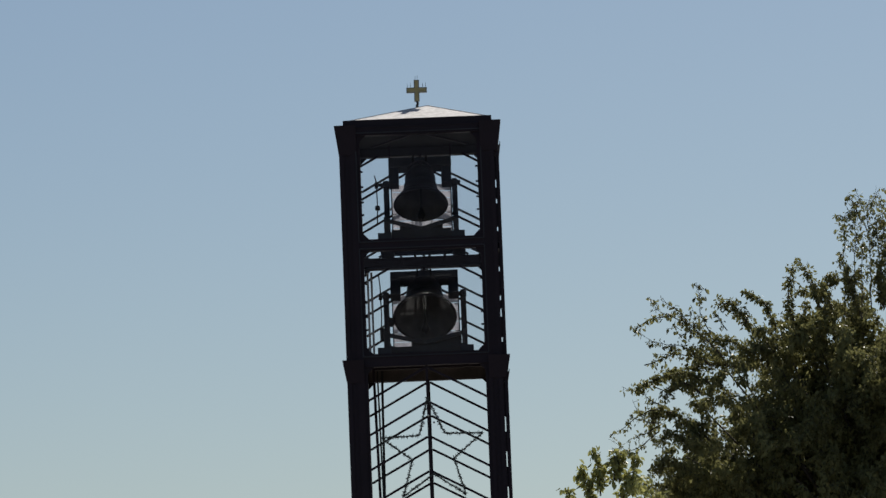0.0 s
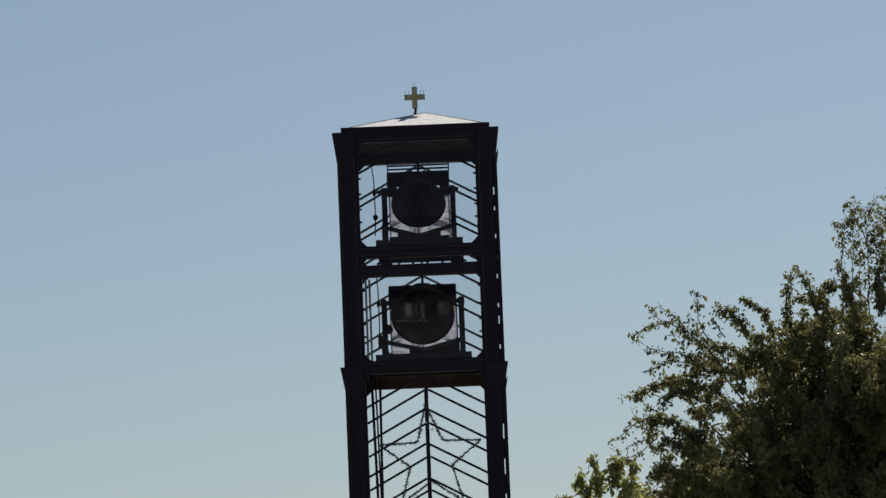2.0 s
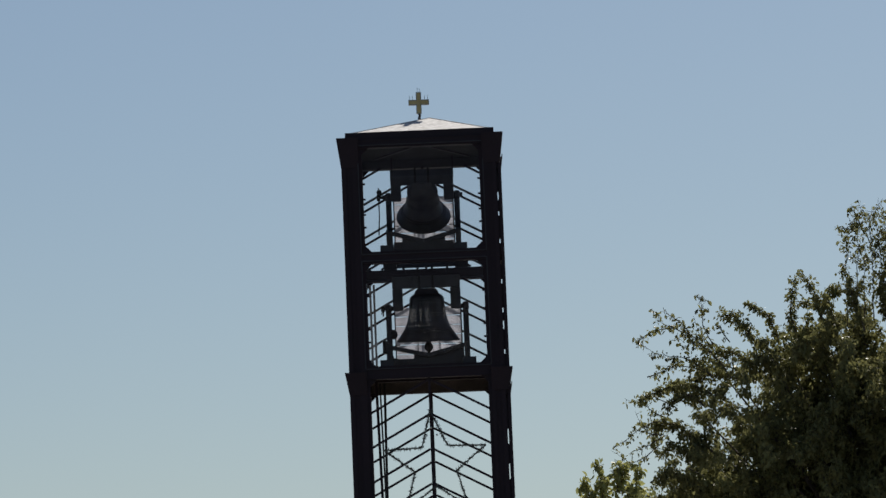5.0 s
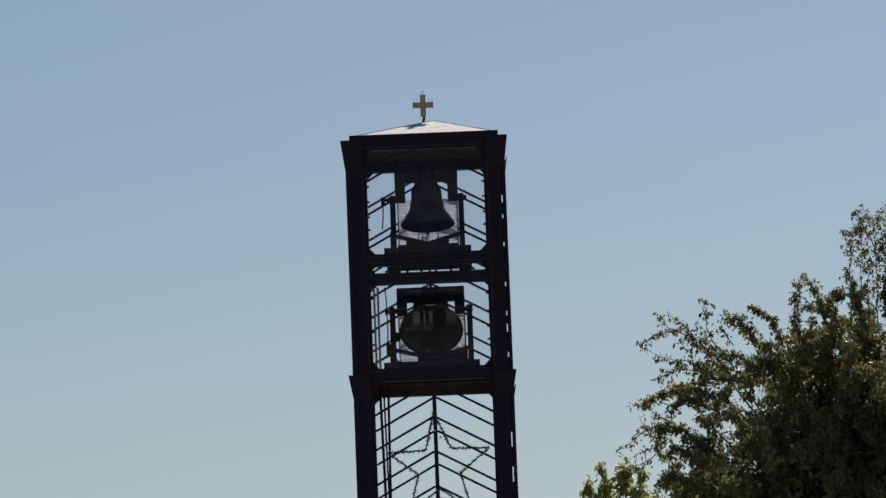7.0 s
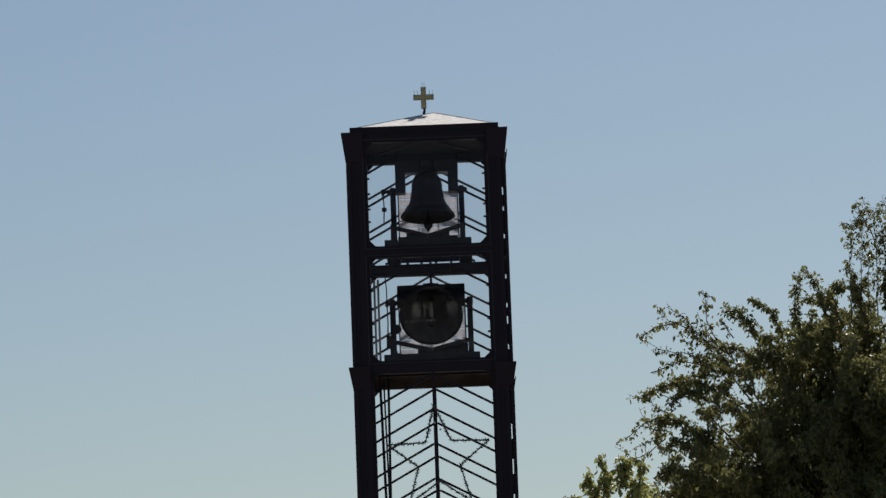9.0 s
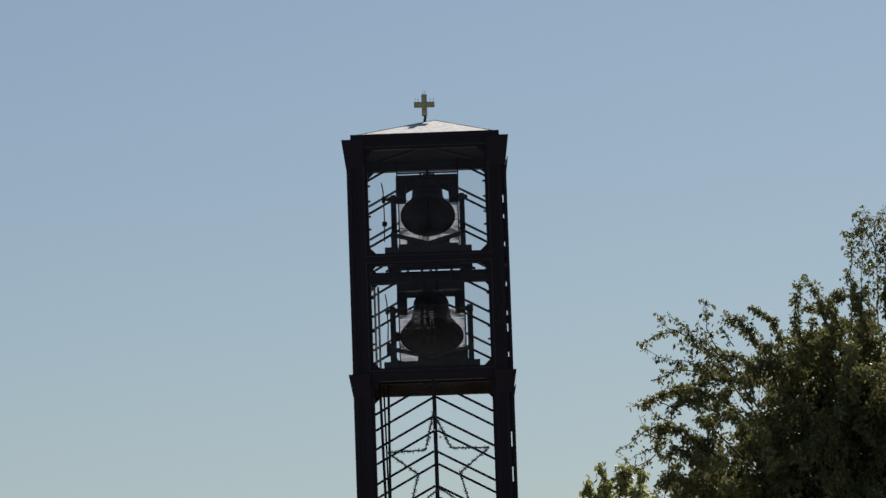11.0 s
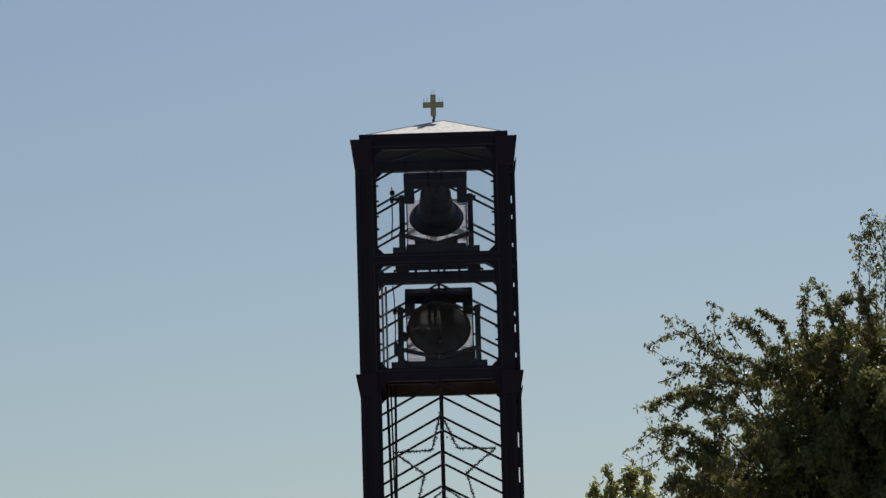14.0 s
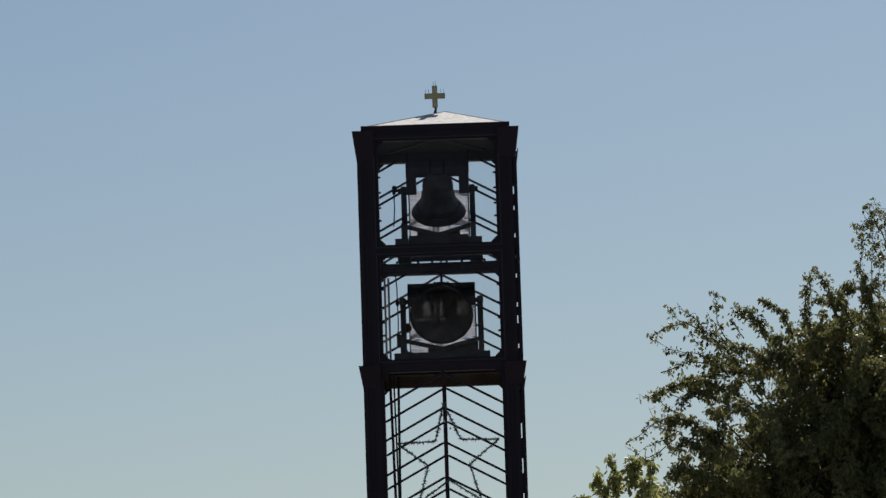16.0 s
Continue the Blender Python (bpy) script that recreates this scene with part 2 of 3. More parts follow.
# chevron bars and the upright between them: one layer on every face of the shaft,
# in the bell rooms one on the sides and two on the back
def chevrons(z0, z1, first, quarters, depth, mat=STEEL):
    """Bars in pairs, falling from the middle to the jambs; first is the highest peak, cut off where a beam is in the way."""
    bm = bmesh.new()
    box(bm, -0.024, 0.024, depth - 0.018, depth + 0.018, z0, z1)
    upright = part("mullion", bm, STEEL, tower)
    upright.matrix_basis = quarters[0]
    for q in quarters[1:]:
        again(upright, q)
    shared = {}
    z = first
    while z > z0 + 0.05:
        start = max(0.026, (z - z1) / RISE)
        end = min(i if quarters[0] is QUARTERS[2] else IN + 0.02, (z - z0) / RISE)
        if end - start > 0.05:
            for s in (-1, 1):
                key = (round(start, 3), round(end, 3), s)
                for q in quarters:
                    if key not in shared:
                        bm = bmesh.new()
                        bar(bm, (s * start, 0, -RISE * start), (s * end, 0, -RISE * end), 0.043, 0.03)
                        shared[key] = part("chevron_bar", bm, mat, tower)
                        shared[key].matrix_basis = q @ pose(0, depth, z)
                    else:
                        again(shared[key], q @ pose(0, depth, z))
        z -= STEP


for n3, (z0, z1) in enumerate(BAYS):
    peak = (15.75, 13.43, 11.17)[n3] + STEP
    if n3 == 2:
        chevrons(z0, z1, peak + 0.02, QUARTERS[:1] + QUARTERS[3:], -o + 0.07)
        chevrons(z0, z1, peak + 0.03, QUARTERS[2:3], -o + 0.07)
        chevrons(z0, z1, peak, QUARTERS[1:2], -o + 0.13)
    else:
        shift = (-0.03, 0.05)[n3]
        # rear layer paler, with haze painted in; the left side shares it
        chevrons(z0, z1, peak + shift, QUARTERS[2:], -o + 0.07, HAZED_BAR)
        chevrons(z0, z1, peak, QUARTERS[1:2], -o + 0.13)
        chevrons(z0, z1, peak + (0.46, 0.43)[n3], QUARTERS[2:3], -o + 0.30)
for s in list(singles):
    for q in QUARTERS[1:]:
        if not (s.name.startswith("jamb") and (q is QUARTERS[2] or s.data.vertices[0].co.z < 1)):
            if s.name.startswith("gusset") and q is QUARTERS[2]:
                again(s, q @ pose(0.06 if s.data.vertices[0].co.x > 0 else -0.06, 0, 0))
                continue
            again(s, q @ pose(0, 0.06, 0) if q is QUARTERS[1] and not s.name.startswith("beam") else q)
# added plates; the upper two carry sky light on the beams as paler grey
for z0, z1 in ((15.76, 15.92), (13.49, 13.70), (11.23, 11.46)):
    bm = bmesh.new()
    box(bm, -i + 0.01, i - 0.01, o - 0.226, o - 0.213, z0, z1)
    part("beam_lining", bm, SKYLIT_STEEL if z0 > 12 else BOARD, tower, "inner plate, steel paled for sky light" if z0 > 12 else "brown boarded inner face")

# flat strips held off the right-hand columns by spacers, with slots between
SLOTS = [(0.35 + 0.68 * k, 0.31) for k in range(15)] + [(10.72, 0.13)] + [(11.62 + 0.44 * k + 0.07 * math.sin(k * 2.4), 0.11 + 0.07 * (k % 3 == 1)) for k in range(9)]
for y in (-1, 1):
    bm = bmesh.new()
    box(bm, 1.502 if y < 0 else 1.512, 1.566, min(y * 1.50, y * 1.22), max(y * 1.50, y * 1.22), 0.0, 15.36)
    strip = part("side_strip", bm, STEEL, tower, "flat dark strip beside the column")
    z = 0.0
    for z0, tall in (SLOTS + [(15.36, 0)] if y < 0 else [(0.1, 2.1)] + [(2.3 * k, 2.2) for k in range(1, 7)]):
        bm = bmesh.new()
        box(bm, SLIM if y < 0 else BACK_SLIM, 1.502 if y < 0 else 1.512, min(y * 1.48, y * 1.24), max(y * 1.48, y * 1.24), z, z0)
        part("spacer", bm, STEEL, strip)
        z = z0 + tall

# bolt lugs on the inner edges of the bell openings
bm = bmesh.new()
box(bm, 0, 0.045, -0.012, 0.012, -0.018, 0.018)
lug = part("lug", bm, STEEL, tower)
lug.matrix_basis = pose(-IN, -o + 0.08, 14.2)
for z in (14.2, 14.45, 14.75, 15.05, 11.95, 12.2, 12.5, 12.85):
    if z != 14.2:
        again(lug, pose(-IN, -o + 0.08, z))
    again(lug, pose(IN, -o + 0.08, z + 0.03, 0, 0, 180))

# roof
bm = bmesh.new()
R = 1.435
ring = [(-R, -R), (R, -R), (R, R), (-R, R)]
low = [bm.verts.new((x, y, ROOF_Z)) for x, y in ring]
apex = bm.verts.new((0.2, 0, 16.545))
for k in range(4):
    bm.faces.new((low[k], low[(k + 1) % 4], apex))
roof = part("roof", bm, SHEET, tower, "pale weathered sheet metal pyramid roof")
bm = bmesh.new()
box(bm, -R - 0.015, R + 0.015, -R - 0.015, -R, 15.927, 16.075)
box(bm, -R - 0.015, R + 0.015, R, R + 0.015, 15.927, 16.075)
box(bm, -R - 0.015, -R, -R, R, 15.927, 16.075)
box(bm, R, R + 0.015, -R, R, 15.927, 16.075)
part("fascia", bm, STEEL, roof, "dark steel fascia")
bm = bmesh.new()
box(bm, -R, R, -R, R, 15.94, 15.96)
part("soffit", bm, SOFFIT, roof, "grey painted soffit")
for side in (-1, 1):
    bm = bmesh.new()
    bar(bm, (side * 0.03, -0.55, 15.925), (side * 0.95, 1.12, 15.925), 0.05, 0.03, (0, 0, 1))
    part("rafter", bm, STEEL, roof)
bm = bmesh.new()
for k in range(4):
    a = Vector((*ring[k], ROOF_Z))
    bar(bm, a + (Vector((0.2, 0, 16.545)) - a) * 0.02 + Vector((0, 0, 0.006)), Vector((0.2, 0, 16.548)), 0.025, 0.008, (0, 0, 1))
part("ridge_cap", bm, SHEET, roof)
# cross with bird spikes
bm = bmesh.new()
w = 0.052
for x0, x1, z0, z1 in ((-w, w, 16.60, 17.03), (-0.203, -w, 16.775, 16.879), (w, 0.203, 16.775, 16.879)):
    box(bm, x0, x1, -0.035, 0.035, z0, z1)
cross = part("cross", bm, GREYM, tower, "grey metal cross with gilded face and bird spikes")
for side in (-1, 1):
    bm = bmesh.new()
    w = 0.034
    lo, hi = (-0.041, -0.0352) if side < 0 else (0.0352, 0.041)
    for x0, x1, z0, z1 in ((-w, w, 16.612, 17.018), (-0.191, -w, 16.792, 16.862), (w, 0.191, 16.792, 16.862)):
        box(bm, x0, x1, lo, hi, z0, z1)
    part("gilded_face", bm, GOLD, cross, "dull gold leaf")
cross.matrix_basis = pose(0, 0, 0.035, 0, 0, 1)
bm = bmesh.new()
tube(bm, [(0, 0, 16.47), (0, 0, 16.53), (0.015, 0, 16.56), (0, 0, 16.61)], [0.035, 0.026, 0.026, 0.024], 10)
part("cross_stem", bm, IRON, cross, "black iron stem")
for x, z in ((-0.18, 16.88), (-0.12, 16.88), (-0.02, 17.03), (0.02, 17.03), (0.12, 16.88), (0.18, 16.88)):
    bm = bmesh.new()
    tube(bm, [(x, 0, z), (x, 0, z + 0.09)], 0.0035, 5)
    part("spike", bm, IRON, cross)

# floor under the lower bell
for k in range(12):
    bm = bmesh.new()
    y = -1.26 + k * 0.21
    box(bm, -1.26, 1.26, y + 0.004, y + 0.206, 11.43, 11.47)
    part("floor_board", bm, BOARD, tower)
for y in (-0.63, 0.0, 0.63):
    bm = bmesh.new()
    box(bm, -1.26, 1.26, y - 0.04, y + 0.04, 11.385, 11.428)
    part("joist", bm, STEEL, tower)


# added plates between the bell rooms, unseen; they keep sun off the lower yoke
for k in range(3):
    bm = bmesh.new()
    box(bm, -1.2 + k * 0.8 + 0.004, -0.4 + k * 0.8 - 0.004, -0.08, 1.25, 13.512, 13.52)
    part("sun_stop_plate", bm, PRIMER, tower)

# glazing of the bell rooms
for z0, z1 in BAYS[:2]:
    bm = bmesh.new()
    half = (z1 - z0) / 2 - 0.004
    box(bm, -IN + 0.002, IN - 0.002, -0.004, 0.004, -half, half)
    pane = part("glass_pane", bm, GLASS, tower, "clear glazing before the bell")
    pane.matrix_basis = pose(0, -o + 0.079, (z0 + z1) / 2, *((0.8, 0, 1.0) if z0 > 13 else (0, 0, 0)))  # the upper pane sits a little askew
    pane.visible_shadow = False


# slim added bars round the glazed openings: the bevels' sky sheen as paler steel
for z0, z1 in BAYS[:2]:
    for x in (-i - 0.012, i + 0.012):
        bm = bmesh.new()
        box(bm, x - 0.011, x + 0.011, -o - 0.014, -o - 0.001, z0 - 0.05, z1 + 0.05)
        part("sheen_line", bm, SKYLIT_STEEL, tower)
    for z in (z0 - 0.05, z1 + 0.05):
        bm = bmesh.new()
        box(bm, -i, i, -o - 0.014, -o + 0.001, z - 0.011, z + 0.011)
        part("sheen_line", bm, SKYLIT_STEEL, tower)


# ---- bell frames ----
def bell_stand(pivot, floor, front, w, plate, name="bell_stand"):
    top = tagged(new(name), "dark steel stand that carries the swinging bell", "bell stand", "bell stands")
    top.matrix_basis = tower.matrix_basis @ pose(0, 0, floor)
    h = pivot - floor
    for s in (-1, 1):
        bm = bmesh.new()
        box(bm, s * w - 0.055, s * w + 0.055, -0.07, 0.07, 0.12, h - 0.05)
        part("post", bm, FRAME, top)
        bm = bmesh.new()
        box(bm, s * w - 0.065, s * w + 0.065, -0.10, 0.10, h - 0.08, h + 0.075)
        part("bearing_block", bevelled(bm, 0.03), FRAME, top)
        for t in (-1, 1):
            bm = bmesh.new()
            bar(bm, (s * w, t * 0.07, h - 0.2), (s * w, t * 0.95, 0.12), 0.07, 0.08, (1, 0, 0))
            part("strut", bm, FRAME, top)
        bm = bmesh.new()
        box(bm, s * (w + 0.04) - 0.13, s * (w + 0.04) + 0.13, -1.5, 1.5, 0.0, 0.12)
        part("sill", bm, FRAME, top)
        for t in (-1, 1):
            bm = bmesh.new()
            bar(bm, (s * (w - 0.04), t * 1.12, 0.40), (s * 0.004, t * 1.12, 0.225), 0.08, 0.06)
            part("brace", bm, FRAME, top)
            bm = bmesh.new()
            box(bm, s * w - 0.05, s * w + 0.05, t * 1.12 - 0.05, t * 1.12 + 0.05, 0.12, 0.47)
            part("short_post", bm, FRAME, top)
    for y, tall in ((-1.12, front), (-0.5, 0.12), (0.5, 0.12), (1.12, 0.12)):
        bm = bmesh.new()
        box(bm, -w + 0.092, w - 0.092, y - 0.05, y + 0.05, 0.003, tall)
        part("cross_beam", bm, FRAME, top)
    for x in (-0.45, -0.17, 0.12, 0.42):
        bm = bmesh.new()
        box(bm, x - 0.025, x + 0.025, 1.09, 1.15, -0.05, 0.003)
        part("clamp", bm, FRAME, top)
    # dark plate that closes the foot of the front braces
    bm = bmesh.new()
    x0, x1 = plate
    line = [(x0, 0.1)] + [(x, 0.225 + 0.175 * abs(x) / (w - 0.04)) for x in ((x0, 0.0, x1) if x0 < 0 else (x0, x1))] + [(x1, 0.1)]
    near, far = [bm.verts.new((x, -1.085, z)) for x, z in line], [bm.verts.new((x, -1.075, z)) for x, z in line]
    bm.faces.new(near)
    bm.faces.new(far[::-1])
    for k in range(len(line)):
        m2 = (k + 1) % len(line)
        bm.faces.new((near[k], near[m2], far[m2], far[k]))
    part("foot_plate", bm, FRAME, top)
    return top


UPPER, LOWER = 14.99, 12.77
bell_stand(UPPER, 13.712, 0.215, 0.675, (-0.42, 0.42))
lower_stand = bell_stand(LOWER, 11.472, 0.16, 0.76, (-0.28, 0.70))
# drive of the lower bell: motor with a pulley, and its switch box on the post
bm = bmesh.new()
tube(bm, [(-0.685, -0.32, 0.76), (-0.685, -0.29, 0.76), (-0.685, -0.08, 0.76), (-0.685, -0.05, 0.76)], [0.06, 0.085, 0.085, 0.06], 20)
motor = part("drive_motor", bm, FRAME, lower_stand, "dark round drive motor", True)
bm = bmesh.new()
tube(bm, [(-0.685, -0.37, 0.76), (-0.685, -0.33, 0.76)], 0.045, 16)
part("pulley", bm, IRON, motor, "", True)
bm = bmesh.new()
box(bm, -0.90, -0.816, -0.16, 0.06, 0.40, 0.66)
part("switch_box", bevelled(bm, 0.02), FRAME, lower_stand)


# pale screens on the back of the bell openings
def screen(z0, z1, w):
    top = tagged(new("screen"), "pale translucent slatted screen behind the bell", "screen", "bell screens")
    top.matrix_basis = tower.matrix_basis @ pose(0, 1.13, z0)
    n = 7
    for k in range(n):
        bm = bmesh.new()
        a = (z1 - z0) * k / n
        box(bm, -w, w, -0.006, 0.006, a + 0.008, a + (z1 - z0) / n - 0.008)
        part("slat", bm, SCREEN, top)
    for s in (-w - 0.01, -w / 3, w / 3, w + 0.01):
        bm = bmesh.new()
        box(bm, s - 0.012, s + 0.012, 0.008, 0.03, 0, z1 - z0)
        part("batten", bm, FRAME, top)


for z in (15.53, 15.60, 15.67):
    bm = bmesh.new()
    box(bm, -0.6, 0.6, 1.115, 1.145, z - 0.016, z + 0.016)
    part("louvre_slat", bm, STEEL, tower)
for x in (-0.61, 0.61):
    bm = bmesh.new()
    box(bm, x - 0.012, x + 0.012, 1.11, 1.15, 15.50, 15.94)
    part("slat_hanger", bm, STEEL, tower)
screen(14.12, 15.14, 0.585)
screen(11.6, 12.92, 0.65)


# ---- bells ----
def bell(pivot, d, h, drop, half_yoke, yoke_top, lever, shoulder, weight=0.0):
    """A bell on a cranked yoke; its origin is the axle, drop the way down to the lip."""
    top = tagged(new("church_bell"), ("larger" if d > 1.2 else "smaller") + " dark bronze bell swinging on a cranked steel yoke", "bell", "swinging bells")
    r = d / 2
    sk = shoulder / 0.80
    outer = [(0.93, 0.0), (1.0, 0.012), (0.985, 0.035), (0.925, 0.085)] + [(q, z * sk) for q, z in (
        (0.85, 0.145), (0.76, 0.22), (0.685, 0.305), (0.63, 0.40), (0.592, 0.51), (0.568, 0.63), (0.55, 0.74), (0.535, 0.80))]
    outer += [(q, shoulder + (1 - shoulder) * z) for q, z in ((0.525, 0.2), (0.48, 0.42), (0.41, 0.66), (0.33, 0.87), (0.25, 0.98), (0.18, 1.0))]
    inner = [(0.10, 0.93), (0.26, 0.90), (0.40, shoulder + 0.02)] + [(q, z * sk) for q, z in ((0.46, 0.74), (0.49, 0.64), (0.53, 0.48), (0.60, 0.34), (0.72, 0.20), (0.85, 0.08), (0.93, 0.0))]
    bm = bmesh.new()
    n = 64
    prof = [(a * r, b * h - drop) for a, b in outer] + [(a * r, b * h + 0.012 - drop) for a, b in inner[:-1]]
    rings = [[bm.verts.new((a * math.cos(k * 2 * math.pi / n), a * math.sin(k * 2 * math.pi / n), z)) for k in range(n)] for a, z in prof]
    for a, b in zip(rings, rings[1:] + rings[:1]):
        for k in range(n):
            bm.faces.new((a[k], a[(k + 1) % n], b[(k + 1) % n], b[k]))
    body = part("bell_body", bm, BRONZE, top, "dark patinated bronze", True)
    # inner wall, in the bronze that carries the ground light
    bm = bmesh.new()
    lining = [(a * r * 0.985, b * h + 0.006 - drop) for a, b in inner]
    rings = [[bm.verts.new((a * math.cos(k * 2 * math.pi / n), a * math.sin(k * 2 * math.pi / n), z)) for k in range(n)] for a, z in lining]
    for a, b in zip(rings, rings[1:]):
        for k in range(n):
            bm.faces.new((a[k], a[(k + 1) % n], b[(k + 1) % n], b[k]))
    bm.faces.new(rings[0])
    part("bell_inside", bm, LIT_BRONZE, body, "bronze inside, paled by ground light in its colour", True)
    for zf, rf, t in ((0.78 * sk, 0.542, 0.010), (0.72 * sk, 0.555, 0.008), (0.53 * sk, 0.592, 0.010), (0.48 * sk, 0.606, 0.008), (0.22 * sk, 0.762, 0.012), (0.175 * sk, 0.815, 0.010)):
        bm = bmesh.new()
        z, a = zf * h - drop, rf * r
        pts = [(a - 0.02, z - t), (a + t * 0.8, z - t * 0.5), (a + t * 0.8, z + t * 0.5), (a - 0.02, z + t)]
        ring2 = [[bm.verts.new((q * math.cos(k * 2 * math.pi / n), q * math.sin(k * 2 * math.pi / n), zz)) for k in range(n)] for q, zz in pts]
        for p, q in zip(ring2, ring2[1:] + ring2[:1]):
            for k in range(n):
                bm.faces.new((p[k], p[(k + 1) % n], q[(k + 1) % n], q[k]))
        part("moulding", bm, BRONZE, body, "", True)
    # crown loops
    crown = h - drop
    for s in (-0.13, 0.13):
        for t in (-0.08, 0.08):
            bm = bmesh.new()
            tube(bm, [(s, t, crown - 0.03), (s * 1.15, t * 1.3, crown + 0.03), (s * 0.8, t * 0.7, max(crown + 0.05, yoke_top - 0.2))], 0.034, 8)
            part("crown_loop", bm, BRONZE, body, "", True)
    bm = bmesh.new()
    lathe(bm, [(0.24, crown - 0.04), (0.225, crown + 0.01), (0.185, crown + 0.05), (0.18, max(crown + 0.06, yoke_top - 0.245))], 24)
    part("crown_head", bm, BRONZE, body, "", True)
    # yoke
    y0 = yoke_top - 0.24
    bm = bmesh.new()
    box(bm, -half_yoke, half_yoke, -0.11, 0.11, y0, yoke_top)
    yoke = part("yoke", bevelled(bm, 0.012), YOKE, top, "riveted steel box yoke")
    for s in (-1, 1):
        bm = bmesh.new()
        box(bm, min(s * half_yoke, s * (half_yoke - 0.2)), max(s * half_yoke, s * (half_yoke - 0.2)), -0.10, 0.10, -0.05, y0)
        part("yoke_arm", bevelled(bm, 0.012), YOKE, yoke)
        bm = bmesh.new()
        tube(bm, [(s * half_yoke, 0, 0), (s * 0.79, 0, 0)], 0.045, 14)
        part("axle", bm, IRON, yoke, "", True)
        bm = bmesh.new()
        box(bm, s * 0.13 - 0.02, s * 0.13 + 0.02, -0.13, 0.13, y0 - 0.03, yoke_top + 0.02)
        part("strap", bevelled(bm, 0.005), IRON, yoke, "iron strap")
    # bent lever for the drive, on the end of the axle
    bm = bmesh.new()
    tube(bm, [(-half_yoke, 0, 0), (-0.90, 0, 0)], 0.03, 10)
    arm = part("lever", bm, IRON, top, "thin bent iron lever", True)
    bm = bmesh.new()
    box(bm, -0.905, -0.835, -0.05, 0.05, -0.06, 0.05)
    part("clamp", bevelled(bm, 0.012), IRON, arm)
    for a, b in lever:
        bm = bmesh.new()
        tube(bm, [(-0.87, 0, 0), (-0.865, a * 0.5, b * 0.5 - 0.012), (-0.885, a, b)], 0.0125, 8)
        part("lever_rod", bm, IRON, arm)
    if weight:
        a, b = lever[0]
        bm = bmesh.new()
        lathe(bm, [(0.03, -0.04), (0.05, -0.03), (0.05, 0.03), (0.03, 0.04)], 16)
        bmesh.ops.transform(bm, matrix=Matrix.Translation((-0.866, a * weight, b * weight - 0.01)), verts=bm.verts)
        part("weight", bm, IRON, arm, "round iron weight", True)
    # clapper, hung inside the crown
    bm = bmesh.new()
    hang = h * 0.84 - drop
    reach = h * 0.84 + 0.13
    lathe(bm, [(0.012, 0.02), (0.03, 0.0), (0.024, -0.1), (0.026, -reach + 0.2), (0.05, -reach + 0.09), (0.084, -reach + 0.03), (0.086, -reach - 0.02), (0.066, -reach - 0.06), (0.03, -reach - 0.085), (0.022, -reach - 0.12), (0.012, -reach - 0.125)], 20)
    clapper = part("clapper", bm, IRON, top, "dark iron clapper", True)
    clapper.matrix_basis = pose(0, 0, hang)
    top.matrix_basis = tower.matrix_basis @ pose(0, 0, pivot)
    return top, clapper, hang


upper_bell, upper_clapper, upper_hang = bell(UPPER, 1.08, 0.93, 0.545, 0.62, 0.60, [(0.77, -0.386), (-0.735, -0.35)], 0.76, 0.57)
lower_bell, lower_clapper, lower_hang = bell(LOWER, 1.25, 0.985, 0.675, 0.67, 0.62, [(0.76, -0.144), (-0.655, -0.096)], 0.86)

# ---- ladder and cables in the shaft ----
ladder = tagged(new("ladder"), "narrow dark steel ladder fixed inside the shaft", "ladder")
ladder.matrix_basis = tower.matrix_basis
for y in (-0.15, 0.25):
    bm = bmesh.new()
    bar(bm, (-0.865, y, 0.0), (-1.062, y, 11.36), 0.045, 0.04)
    part("rail", bm, STEEL, ladder)
for k in range(36):
    bm = bmesh.new()
    x, z = -0.865 - 0.01734 * (0.4 + k * 0.3), 0.4 + k * 0.3
    tube(bm, [(x, -0.13, z), (x, 0.23, z)], 0.012, 6)
    part("rung", bm, STEEL, ladder)
for x, y, lean, r in ((-1.008, 0.95, 0.018, 0.018), (-0.915, 1.0, -0.018, 0.026)):
    bm = bmesh.new()
    tube(bm, [(x + lean * 3.4, y, 0.0), (x + lean * 3.2, y, 4.0), (x + lean * 2.2, y, 8.6), (x, y, 11.4)], r, 8)
    tagged(part("cable", bm, IRON), "black cable running up the shaft", "cable", "shaft cables").matrix_basis = tower.matrix_basis
bm = bmesh.new()
tube(bm, [(-1.06, 1.15, 11.45), (-1.06, 1.15, 13.4)], 0.022, 10)
conduit = tagged(part("conduit", bm, SHEET), "grey pipe up the corner of the bell room", "pipe", "corner pipes")
conduit.matrix_basis = tower.matrix_basis
copy_thing(conduit, tower.matrix_basis @ pose(-0.075, 0, 0))

# ---- star of tinsel ----
star = tagged(new("tinsel_star"), "five-pointed wire star wound with dark tinsel", "star decoration")
star.matrix_basis = tower.matrix_basis @ pose(0.06, -HALF - 0.02, 9.535, 0, -0.3, 0)
rng = random.Random(5)
corners = [((1.03 if k % 2 == 0 else 0.42) * math.sin(k * math.pi / 5), (1.03 if k % 2 == 0 else 0.42) * math.cos(k * math.pi / 5)) for k in range(10)]
corners[0] = (-0.065, 1.045)  # the top point hangs a little aside
corners = [(x, z - (0.02 if x < -0.2 else 0.015 if z < 0 else 0.0)) for x, z in corners]
